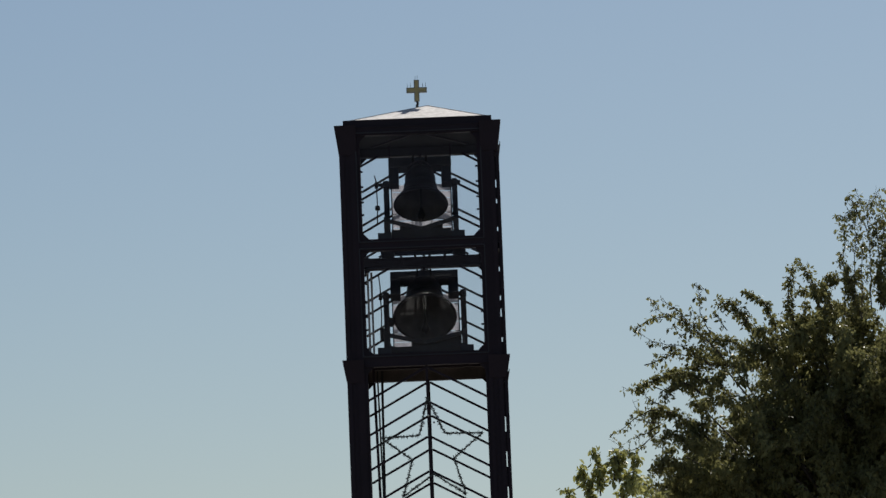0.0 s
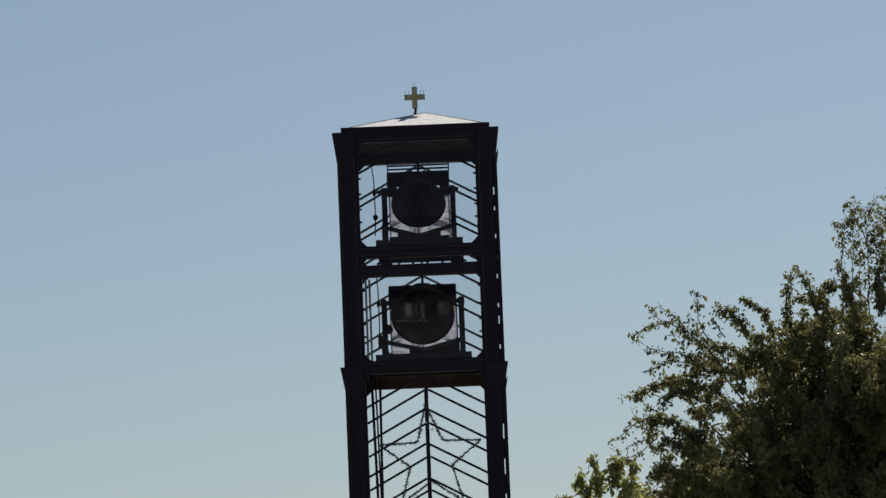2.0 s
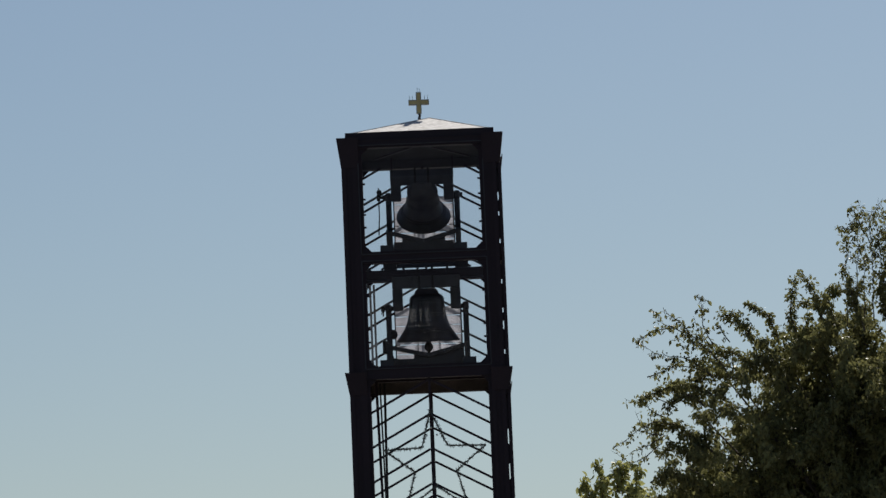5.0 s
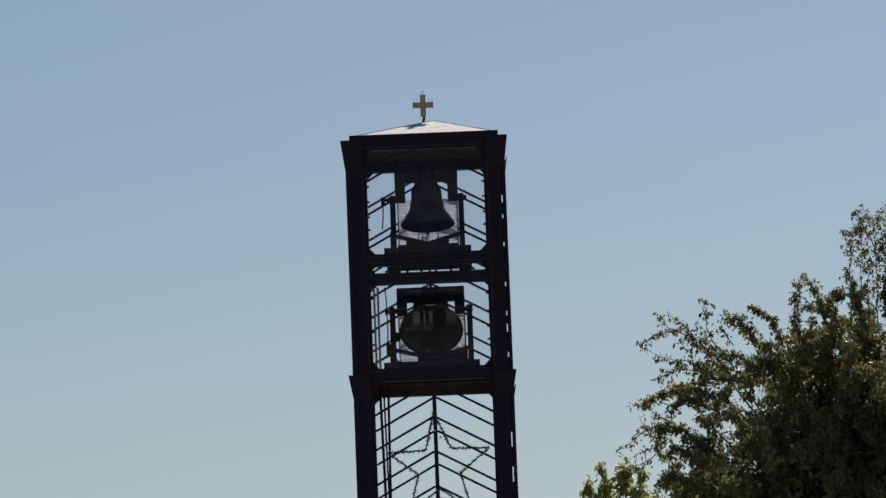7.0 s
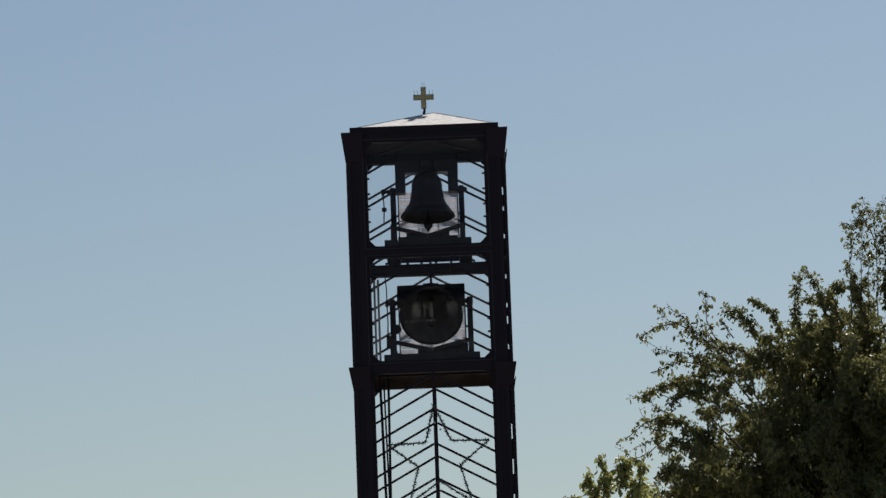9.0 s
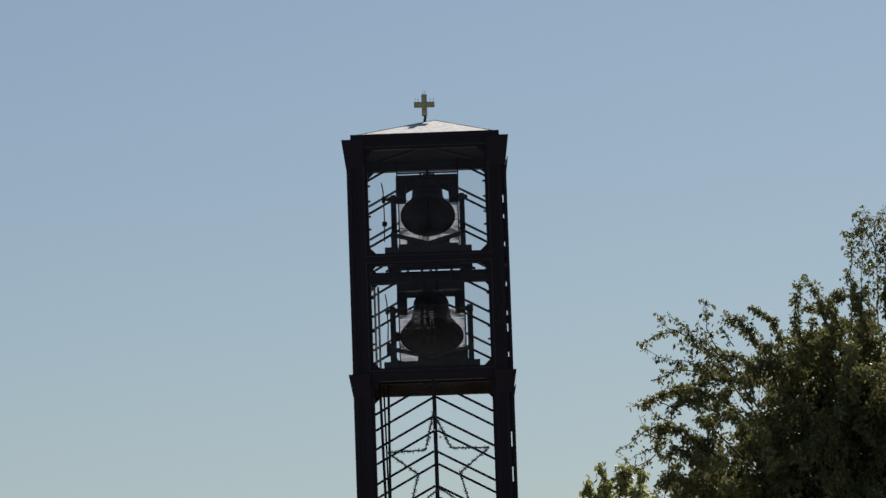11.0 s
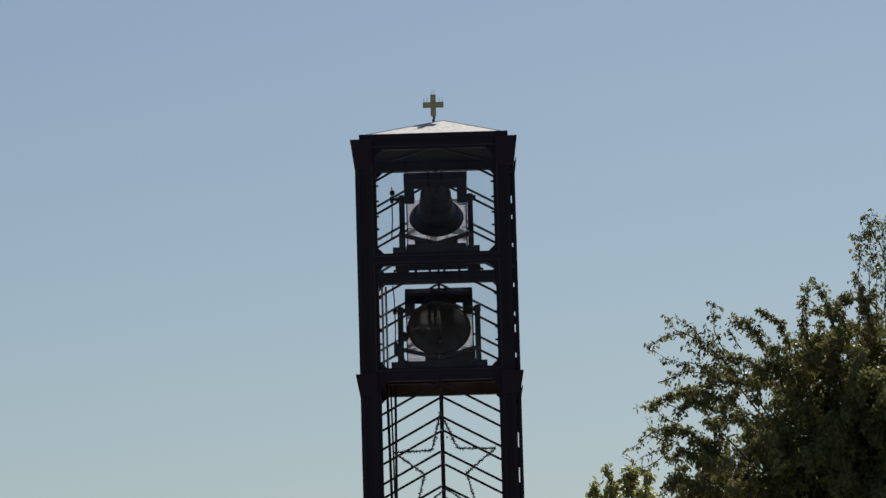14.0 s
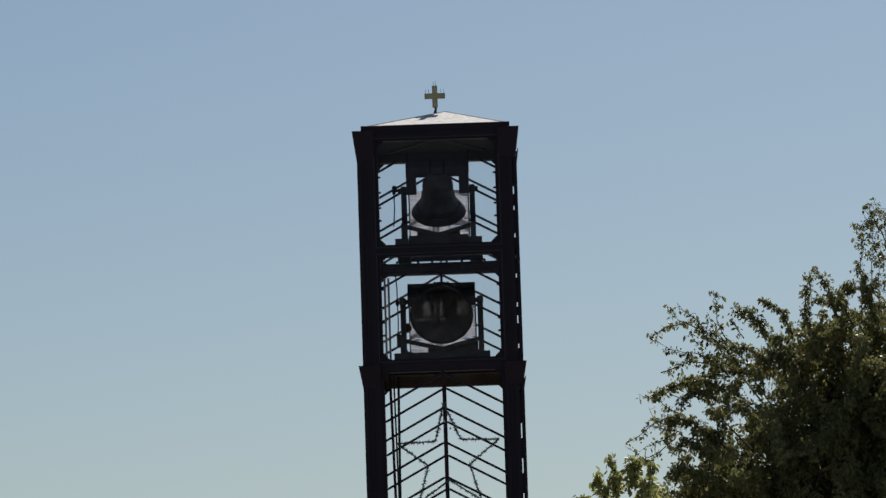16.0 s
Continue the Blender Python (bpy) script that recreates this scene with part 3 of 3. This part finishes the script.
for k in range(10):
    (ax, az), (bx, bz) = corners[k], corners[(k + 1) % 10]
    bm = bmesh.new()
    tube(bm, [(ax, 0, az), (bx, 0, bz)], 0.011, 6)
    for j in range(150):
        t = rng.random()
        p = Vector((ax + (bx - ax) * t, 0, az + (bz - az) * t))
        d = Vector((rng.gauss(0, 1), rng.gauss(0, 1), rng.gauss(0, 1))).normalized() * rng.uniform(0.03, 0.075)
        s = d.cross(Vector((0.3, 0.8, 0.2))).normalized() * 0.011
        bm.faces.new([bm.verts.new(q) for q in (p - s, p + s, p + d)])
    part("tinsel_side", bm, TINSEL, star)
for x, z in ((-0.06, 0.70), (0.13, 0.66), (0.05, 0.56), (-0.15, 0.55)):
    bm = bmesh.new()
    bmesh.ops.create_uvsphere(bm, u_segments=10, v_segments=6, radius=0.022)
    bmesh.ops.transform(bm, matrix=Matrix.Translation((x, 0, z)), verts=bm.verts)
    part("bulb", bm, BULB, star, "clear glass bulb", True)

# ---- trees ----
def leaves(name, spots, size, per, spread, mat, parent, rng, label="", droop=0.9):
    """Pointed leaves in small bunches round the spots, folded along the middle and hanging."""
    n = len(spots) * per
    base = np.repeat(np.array(spots), per, axis=0)
    pos = base + rng.normal(0, 1, (n, 3)) * spread
    d = rng.normal(0, 0.75, (n, 3)) + np.array([0, 0, -droop])
    d /= np.linalg.norm(d, axis=1)[:, None]
    s = np.cross(d, rng.normal(0, 1, (n, 3)))
    s /= np.linalg.norm(s, axis=1)[:, None]
    nn = np.cross(s, d)
    ln = size * rng.uniform(0.55, 1.3, (n, 1))
    wd = ln * rng.uniform(0.22, 0.34, (n, 1))
    lift = nn * wd * 0.35
    bow = nn * ln * rng.uniform(-0.12, 0.12, (n, 1))
    v = np.stack([pos, pos + d * ln * 0.28 + s * wd * 0.85 + lift, pos + d * ln * 0.62 + s * wd * 0.75 + lift + bow * 0.5, pos + d * ln + bow,
                  pos + d * ln * 0.62 - s * wd * 0.75 + lift + bow * 0.5, pos + d * ln * 0.28 - s * wd * 0.85 + lift], axis=1).reshape(-1, 3)
    k = np.arange(n)[:, None] * 6
    f = np.concatenate([k + [0, 1, 2, 3], k + [0, 3, 4, 5]], axis=0)
    me = bpy.data.meshes.new(name)
    me.from_pydata(v.tolist(), [], f.tolist())
    me.materials.append(mat)
    ob = new(name, me)
    ob.parent = parent
    if label:
        tagged(ob, label)
    return ob


def along(points, gap):
    """Even steps on a smooth curve through the points."""
    p = [Vector(q) for q in points]
    p = [p[0] * 2 - p[1]] + p + [p[-1] * 2 - p[-2]]
    line = []
    for k in range(1, len(p) - 2):
        a, b, c, d = p[k - 1:k + 3]
        steps = max(2, int((c - b).length / gap))
        for j in range(steps):
            t = j / steps
            line.append(0.5 * (2 * b + (c - a) * t + (2 * a - 5 * b + 4 * c - d) * t * t + (3 * b - 3 * c + d - a) * t ** 3))
    return line + [p[-2]]


def bough(points, r, rng):
    """A thin tapering stem along the points, a little crooked. Gives its mesh and its line."""
    line = [q + Vector((rng.gauss(0, 1), rng.gauss(0, 1), rng.gauss(0, 1))) * 0.008 for q in along(points, 0.09)]
    bm = bmesh.new()
    n = len(line) - 1
    tube(bm, line, [r * (1 - 0.8 * k / n) for k in range(n + 1)], 5, False)
    return bm, line


def side_twigs(bm, line, count, reach, rng, start=0.12, lean=0.1):
    """Short twigs off a stem; gives the places along them where leaves hang."""
    buds = []
    for _ in range(count):
        t = rng.uniform(start, 1.0) * (len(line) - 1)
        k = min(len(line) - 2, int(t))
        p = line[k].lerp(line[k + 1], t - k)
        e = p + Vector((rng.gauss(0, 1), rng.gauss(0, 1), rng.gauss(0, 0.8) + lean)).normalized() * rng.uniform(0.3, 1.0) * reach
        tube(bm, [p, e], [0.005, 0.0025], 3, False)
        buds += [tuple(e), tuple(p.lerp(e, 0.6))]
    return buds


def trunk_and_limbs(top, base, fork, ends, rng):
    F = Vector(fork) - Vector(base)
    bm = bmesh.new()
    tube(bm, [(0, 0, -0.1), (0.05, 0, F.z * 0.3), (F.x * 0.5, F.y * 0.5, F.z * 0.65), F], [0.34, 0.26, 0.22, 0.18], 12)
    part("trunk", bm, BARK, top, "", True)
    for e in ends:
        e = Vector(e) - Vector(base)
        mid = F.lerp(e, 0.5) + Vector((rng.gauss(0, 0.12), rng.gauss(0, 0.12), 0.12))
        line = along([F.lerp(e, 0.02), mid, e], 0.2)
        bm = bmesh.new()
        tube(bm, line, [0.05 - 0.042 * k / len(line) for k in range(len(line))], 7, False)
        part("limb", bm, BARK, top, "", True)


def foliage_mass(top, base, lobes, mat, rng, nr, seed, density, size, thick, length, per=3, hollow=-0.05):
    """Arching sprays that droop at the tip, packed with leaves; hollows stay open between them."""
    B, spots, wood = Vector(base), [], bmesh.new()
    for (x, y, z), (rx, ry, rz), fill in lobes:
        c = Vector((x, y, z)) - B
        for _ in range(int(density * fill * (rx * ry * rz) ** 0.8)):
            d = Vector((rng.gauss(0, 1), rng.gauss(0, 1), rng.gauss(0, 1))).normalized()
            p = c + Vector((d.x * rx, d.y * ry, d.z * rz)) * rng.random() ** 0.4 * 0.86
            if noise.noise(p * 1.25 + Vector((seed, 2, 0))) < hollow:
                continue
            go = (d + Vector((rng.gauss(0, 0.45), rng.gauss(0, 0.45), rng.gauss(0.35, 0.35)))).normalized()
            span, last = rng.uniform(0.5, 1.0) * length, p
            r = thick * rng.uniform(0.6, 1.25)
            steps = max(4, int(span / 0.05))
            for k in range(steps):
                go = (go + Vector((rng.gauss(0, 0.1), rng.gauss(0, 0.1), -0.11))).normalized()
                q = last + go * span / steps
                if k % 3 == 0:
                    tube(wood, [last, q], [0.010 - 0.006 * k / steps] * 2, 3, False)
                last = q
                w = r * math.sin(math.pi * (0.18 + 0.74 * k / steps))
                for _ in range(5):
                    spots.append((q.x + rng.gauss(0, w * 0.55), q.y + rng.gauss(0, w * 0.55), q.z + rng.gauss(0, w * 0.5)))
    part("twig_mass", wood, BARK, top)["kind"] = "stuff"
    leaves("crown", spots, size, per, 0.022, mat, top, nr)["kind"] = "stuff"


def set_out(points, y):
    return [(x, y, z) for x, z in points]


# long thin sprigs reaching out over the edge of the crown
SPRIGS = [
    [(3.25, 10.53), (3.32, 10.41), (3.51, 10.25), (3.81, 10.15), (4.23, 9.72), (4.5, 9.36)],
    [(2.99, 10.0), (3.14, 10.11), (3.33, 10.2), (3.63, 10.21), (3.85, 10.13)],
    [(2.99, 10.0), (3.19, 9.86), (3.43, 9.74), (3.74, 9.7), (4.25, 9.36)],
    [(4.05, 10.73), (4.08, 10.46), (4.09, 10.23), (4.23, 9.9)],
    [(3.49, 10.49), (3.73, 10.3), (3.87, 10.14)],
    [(4.28, 10.2), (4.36, 10.1), (4.48, 9.92)],
    [(3.74, 9.67), (3.46, 9.52), (3.15, 9.42)],
    [(3.62, 10.02), (3.8, 10.08), (4.0, 9.98), (4.3, 9.7)],
    [(3.7, 9.82), (3.9, 9.92), (4.15, 9.8), (4.4, 9.5)],
    [(3.35, 9.6), (3.6, 9.6), (3.9, 9.55), (4.2, 9.4)],
    [(3.95, 10.4), (4.02, 10.15), (4.25, 9.85), (4.5, 9.6)],
]
LOW_SPRIGS = [
    [(2.78, 9.1), (2.99, 9.04), (3.26, 9.1), (3.62, 8.92)],
    [(2.95, 8.9), (3.03, 8.7), (3.24, 8.61)],
    [(2.53, 8.28), (2.82, 8.47), (3.01, 8.61), (3.33, 8.7)],
    [(2.81, 8.2), (2.95, 8.29), (3.14, 8.36), (3.37, 8.47)],
    [(2.54, 8.3), (2.72, 8.16), (2.87, 8.08), (3.13, 8.21), (3.36, 8.38)],
    [(2.86, 8.63), (3.01, 8.55), (3.37, 8.47)],
    [(3.09, 9.17), (3.16, 8.94), (3.38, 8.79)],
]
# upright shoots at the top
SHOOTS = [
    [(6.42, 10.13), (6.45, 11.05), (6.5, 11.69), (6.62, 11.82)],
    [(6.59, 10.22), (6.65, 11.13), (6.72, 11.96), (6.76, 12.09)],
    [(6.82, 10.21), (6.86, 11.03), (6.85, 11.68), (6.89, 12.04)],
    [(7.0, 10.2), (7.02, 11.21), (6.98, 11.67), (6.94, 11.81)],
    [(7.13, 10.93), (7.12, 11.76), (7.02, 12.24)],
    [(7.22, 10.56), (7.22, 11.48), (7.2, 12.12)],
    [(6.84, 11.49), (6.66, 11.89), (6.59, 12.03)],
    [(6.64, 10.31), (6.51, 10.77), (6.4, 11.12)],
    [(6.62, 11.64), (6.45, 11.71), (6.28, 11.73)],
    [(6.72, 10.21), (6.73, 10.95), (6.78, 11.4)],
]
# full arching sprays along the edge, with their thickness
TOP_SPRAYS = [
    (0.11, [(4.94, 9.92), (4.68, 10.29), (4.52, 10.39), (4.39, 10.38)]),
    (0.07, [(5.32, 9.99), (5.16, 10.35), (5.01, 10.49), (4.79, 10.58)]),
    (0.075, [(5.58, 10.03), (5.52, 10.37), (5.53, 10.63), (5.59, 10.92)]),
    (0.075, [(6.01, 10.24), (5.93, 10.56), (5.84, 10.82), (5.7, 10.99)]),
    (0.06, [(5.96, 10.43), (5.79, 10.55), (5.56, 10.48)]),
    (0.11, [(6.27, 10.14), (6.15, 10.46), (6.18, 10.71), (6.33, 10.79)]),
]
LOW_SPRAYS = [
    (0.09, [(4.03, 8.93), (3.79, 9.12), (3.59, 9.06), (3.43, 8.86)]),
    (0.08, [(4.17, 9.12), (3.77, 9.28), (3.36, 9.21), (3.01, 9.06)]),
    (0.10, [(4.64, 9.38), (4.19, 9.44), (3.86, 9.37), (3.54, 9.3)]),
    (0.11, [(4.92, 9.55), (4.57, 9.79), (4.31, 9.83)]),
    (0.11, [(6.67, 10.03), (6.51, 10.5), (6.48, 10.86)]),
    (0.11, [(7.04, 10.2), (7.03, 10.75), (7.09, 11.21)]),
    (0.12, [(3.96, 8.4), (3.6, 8.65), (3.33, 8.72), (3.24, 8.57)]),
    (0.12, [(4.05, 7.95), (3.72, 8.22), (3.47, 8.3), (3.32, 8.15)]),
    (0.12, [(4.0, 7.5), (3.66, 7.8), (3.38, 7.85), (3.22, 7.66)]),
    (0.11, [(4.15, 8.2), (3.85, 8.45), (3.6, 8.45)]),
    (0.11, [(3.85, 7.3), (3.5, 7.5), (3.25, 7.45)]),
]
LOBES = [  # centre, half sizes, fullness
    ((4.66, 75.2, 9.34), (0.52, 0.8, 0.40), 0.68), ((4.05, 75.2, 8.80), (0.55, 0.8, 0.34), 0.5),
    ((5.58, 75.2, 9.43), (0.77, 1.1, 0.62), 1.3), ((6.51, 75.2, 9.76), (0.73, 1.1, 0.60), 1.4),
    ((7.16, 75.2, 9.95), (0.55, 1.0, 0.55), 1.4), ((3.76, 75.2, 8.0), (0.48, 0.9, 0.66), 0.85),
    ((4.79, 75.2, 8.32), (0.95, 1.3, 0.86), 0.75), ((5.98, 75.2, 8.45), (1.05, 1.5, 0.95), 1.0),
    ((7.28, 75.2, 8.77), (1.00, 1.6, 1.27), 1.0), ((4.56, 75.2, 7.18), (1.45, 1.4, 0.68), 1.0),
    ((6.37, 75.2, 7.11), (1.45, 1.8, 0.82), 1.0), ((4.3, 75.0, 9.6), (0.3, 0.4, 0.22), 0.3),
    ((5.16, 75.2, 9.84), (0.33, 0.6, 0.24), 0.9), ((5.92, 75.2, 10.0), (0.40, 0.7, 0.36), 0.9),
]
REAR = [((9.13, 75.2, 8.22), (1.8, 2.0, 2.0), 0.7), ((7.9, 75.4, 10.6), (0.6, 0.8, 0.9), 0.8), ((8.0, 77.4, 8.0), (2.2, 1.5, 1.8), 0.9),
        ((6.6, 77.4, 8.2), (1.9, 1.1, 1.2), 0.8), ((5.35, 76.6, 8.35), (1.2, 0.9, 1.0), 0.45), ((6.3, 76.6, 9.1), (1.0, 0.9, 0.95), 1.4),
        ((7.2, 76.6, 9.4), (0.9, 0.9, 1.0), 1.4), ((5.6, 76.4, 9.35), (0.65, 0.6, 0.55), 1.3), ((4.75, 76.4, 7.8), (0.95, 0.8, 0.7), 0.6), ((5.6, 76.2, 7.4), (2.0, 0.8, 0.9), 1.0), ((6.9, 75.2, 6.0), (2.8, 1.9, 0.9), 0.7)]
base, fork = (7.6, 76.0, 0.0), (7.0, 75.6, 5.6)
big = tagged(new("tree"), "broad grey-green leafy tree with loose drooping sprays", "tree")
big.matrix_basis = pose(*base)
rng, nr = random.Random(3), np.random.default_rng(3)
trunk_and_limbs(big, base, fork, [c for c, r, f in LOBES + REAR], rng)
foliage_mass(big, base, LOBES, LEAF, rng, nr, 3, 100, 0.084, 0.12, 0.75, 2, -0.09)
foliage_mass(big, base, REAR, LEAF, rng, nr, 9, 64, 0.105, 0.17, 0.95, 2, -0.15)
for group, depth, count, reach, name in ((SPRIGS, 74.6, 30, 0.11, "sprig"), (LOW_SPRIGS, 74.7, 24, 0.10, "sprig"), (SHOOTS, 74.8, 31, 0.17, "shoot")):
    for k, pts in enumerate(group):
        pts = [Vector(q) - Vector(base) for q in set_out(pts, depth + 0.2 * math.sin(k * 2.1))]
        length = sum((q - p).length for p, q in zip(pts, pts[1:]))
        bm, line = bough(pts if name == "shoot" else pts[::-1], 0.011, rng)
        buds = side_twigs(bm, line, int(count * length), reach, rng)
        leaves("foliage", buds, 0.085 if name == "sprig" else 0.07, 1 if name == "sprig" else 2, 0.022, LEAF, part(name, bm, BARK, big), nr)
for k, (r, pts) in enumerate(TOP_SPRAYS + LOW_SPRAYS):
    pts = [Vector(q) - Vector(base) for q in set_out(pts, 74.7 + 0.2 * math.sin(k * 1.7))]
    length = sum((q - p).length for p, q in zip(pts, pts[1:]))
    bm, line = bough(pts, 0.02, rng)
    buds = side_twigs(bm, line, int(70 * length * r / 0.09), r * 1.3, rng, 0.05)
    leaves("foliage", buds, 0.066, 4, 0.028, LEAF, part("spray", bm, BARK, big), nr)

base, fork = (3.0, 68.6, 0.0), (2.9, 68.4, 4.2)
small = tagged(new("tree"), "smaller tree with sunlit yellow-green leaves", "tree")
small.matrix_basis = pose(base[0] - 0.05, base[1], base[2] + 0.03)
rng, nr = random.Random(8), np.random.default_rng(8)
CROWN = [((2.5, 68.0, 6.75), (0.42, 0.5, 0.36), 1.0), ((2.1, 68.0, 6.6), (0.3, 0.4, 0.30), 1.0), ((2.75, 68.3, 6.45), (0.35, 0.5, 0.45), 0.9), ((2.6, 68.5, 5.7), (1.3, 1.1, 0.8), 0.7)]
trunk_and_limbs(small, base, fork, [c for c, r, f in CROWN], rng)
foliage_mass(small, base, CROWN, YOUNG, rng, nr, 8, 80, 0.105, 0.12, 0.45, 2)
for x, z, lean in ((1.72, 6.95, -0.04), (1.92, 7.30, -0.06), (2.14, 7.54, -0.03), (2.20, 7.36, 0.0), (2.40, 7.56, -0.03), (2.52, 7.50, 0.05), (2.74, 7.45, 0.03), (2.03, 7.12, -0.02), (2.62, 7.22, 0.04)):
    pts = [Vector(q) - Vector(base) for q in ((x - lean * 3, 68.0, z - 0.55), (x - lean, 68.0, z - 0.25), (x, 68.0, z - 0.03))]
    bm, line = bough(pts, 0.014, rng)
    buds = side_twigs(bm, line, 26, 0.12, rng, 0.15)
    leaves("foliage", buds, 0.105, 2, 0.025, YOUNG, part("shoot", bm, BARK, small), nr)


# ---- building behind the onlooker, mirrored in the glazing ----
house = tagged(new("apartment_building"), "dark-clad building with pale-curtained windows", "building")
house.matrix_basis = pose(-3.0, -16.0, 0)
SILL, HEAD, EAVES = 24.93, 25.86, 26.1
OPENINGS = [(0.05, 0.47), (0.50, 0.70), (0.73, 1.0), (1.5, 2.0)]
bm = bmesh.new()
edges = [-15] + [x for pair in OPENINGS for x in pair] + [15]
box(bm, -15, 15, -0.35, 0.0, 0, SILL)
box(bm, -15, 15, -0.35, 0.0, HEAD, EAVES)
for x0, x1 in zip(edges[::2], edges[1::2]):
    box(bm, x0, x1, -0.35, 0.0, SILL, HEAD)
box(bm, -15, 15, -10.0, -0.35, 0, EAVES)
part("wall", bm, CLADDING, house, "dark brown cladding")
bm = bmesh.new()
box(bm, -15.3, 15.3, -10.3, 0.3, EAVES, EAVES + 0.16)
part("eaves_band", bm, PRIMER, house, "black projecting band")
# added block above the eaves; the panes mirror it instead of bright sky
bm = bmesh.new()
box(bm, -15, 15, -10.0, -0.1, EAVES + 0.16, EAVES + 11)
part("mirror_block", bm, MIRRORED_SKY, house, "added dark blue block, mirrored in place of sky")
# cap of the added block
bm = bmesh.new()
box(bm, -15.3, 15.3, -10.3, 0.3, EAVES + 11, EAVES + 11.3)
part("roof", bm, PRIMER, house, "black slab on the added block")
for n4, (x0, x1) in enumerate(OPENINGS):
    t = 0.02
    bm = bmesh.new()
    box(bm, x0, x0 + t, -0.2, -0.1, SILL, HEAD)
    box(bm, x1 - t, x1, -0.2, -0.1, SILL, HEAD)
    box(bm, x0 + t, x1 - t, -0.2, -0.1, SILL, SILL + t)
    box(bm, x0 + t, x1 - t, -0.2, -0.1, HEAD - t, HEAD)
    window = part("window", bm, STEEL, house, "dark-framed window")
    strips = 4 if n4 == 3 else 1
    for k in range(strips):
        a, w = x0 + t, (x1 - x0 - 2 * t) / strips
        bm = bmesh.new()
        box(bm, a + k * w, a + k * w + w * (0.55 if strips > 1 else 1), -0.26, -0.25, SILL + t, HEAD - t)
        part("curtain", bm, CURTAIN, window, "pale curtain")
bm = bmesh.new()
box(bm, -0.28, 1.02, 0.0, 0.05, SILL - 0.2, SILL - 0.15)
part("ledge", bm, CURTAIN, house, "pale ledge")
# added boxes on the eaves that mirror as pale streaks over the lower yoke
for x0, x1, tall in ((-0.2, 0.5, 0.26), (0.98, 1.4, 0.2), (1.4, 2.0, 0.32)):
    bm = bmesh.new()
    box(bm, x0, x1 - 0.02, -0.1, 0.1, EAVES + 0.16, EAVES + 0.16 + tall * 0.45)
    part("streak_box", bm, SHEET_GREY, house, "added grey box that mirrors as a pale streak")

# ---- what moves ----
def swing(period, peak, reach, t, middle):
    """Degrees by which the mouth points to the viewer, with rounded quarter waves."""
    a = 2 * math.pi * (t - peak) / period
    return middle + reach * (math.cos(a) - 0.03 * math.cos(3 * a))


def motions():
    n = 120
    for ob, clap, hang, pivot, period, peak, reach, middle in (
        (upper_bell, upper_clapper, upper_hang, UPPER, 2.216, 1.83, 56, 3.0),
        (lower_bell, lower_clapper, lower_hang, LOWER, 2.345, 2.027, 61, 0.5),
    ):
        times = [16.0 * k / n for k in range(n + 1)]
        walk(ob, [(t, tower.matrix_basis @ pose(0, 0, pivot, -swing(period, peak, reach, t, middle))) for t in times])
        walk(clap, [(t, pose(0, 0, hang, 13 * math.sin(2 * math.pi * (t - peak) / period + 0.5))) for t in times])


motions()
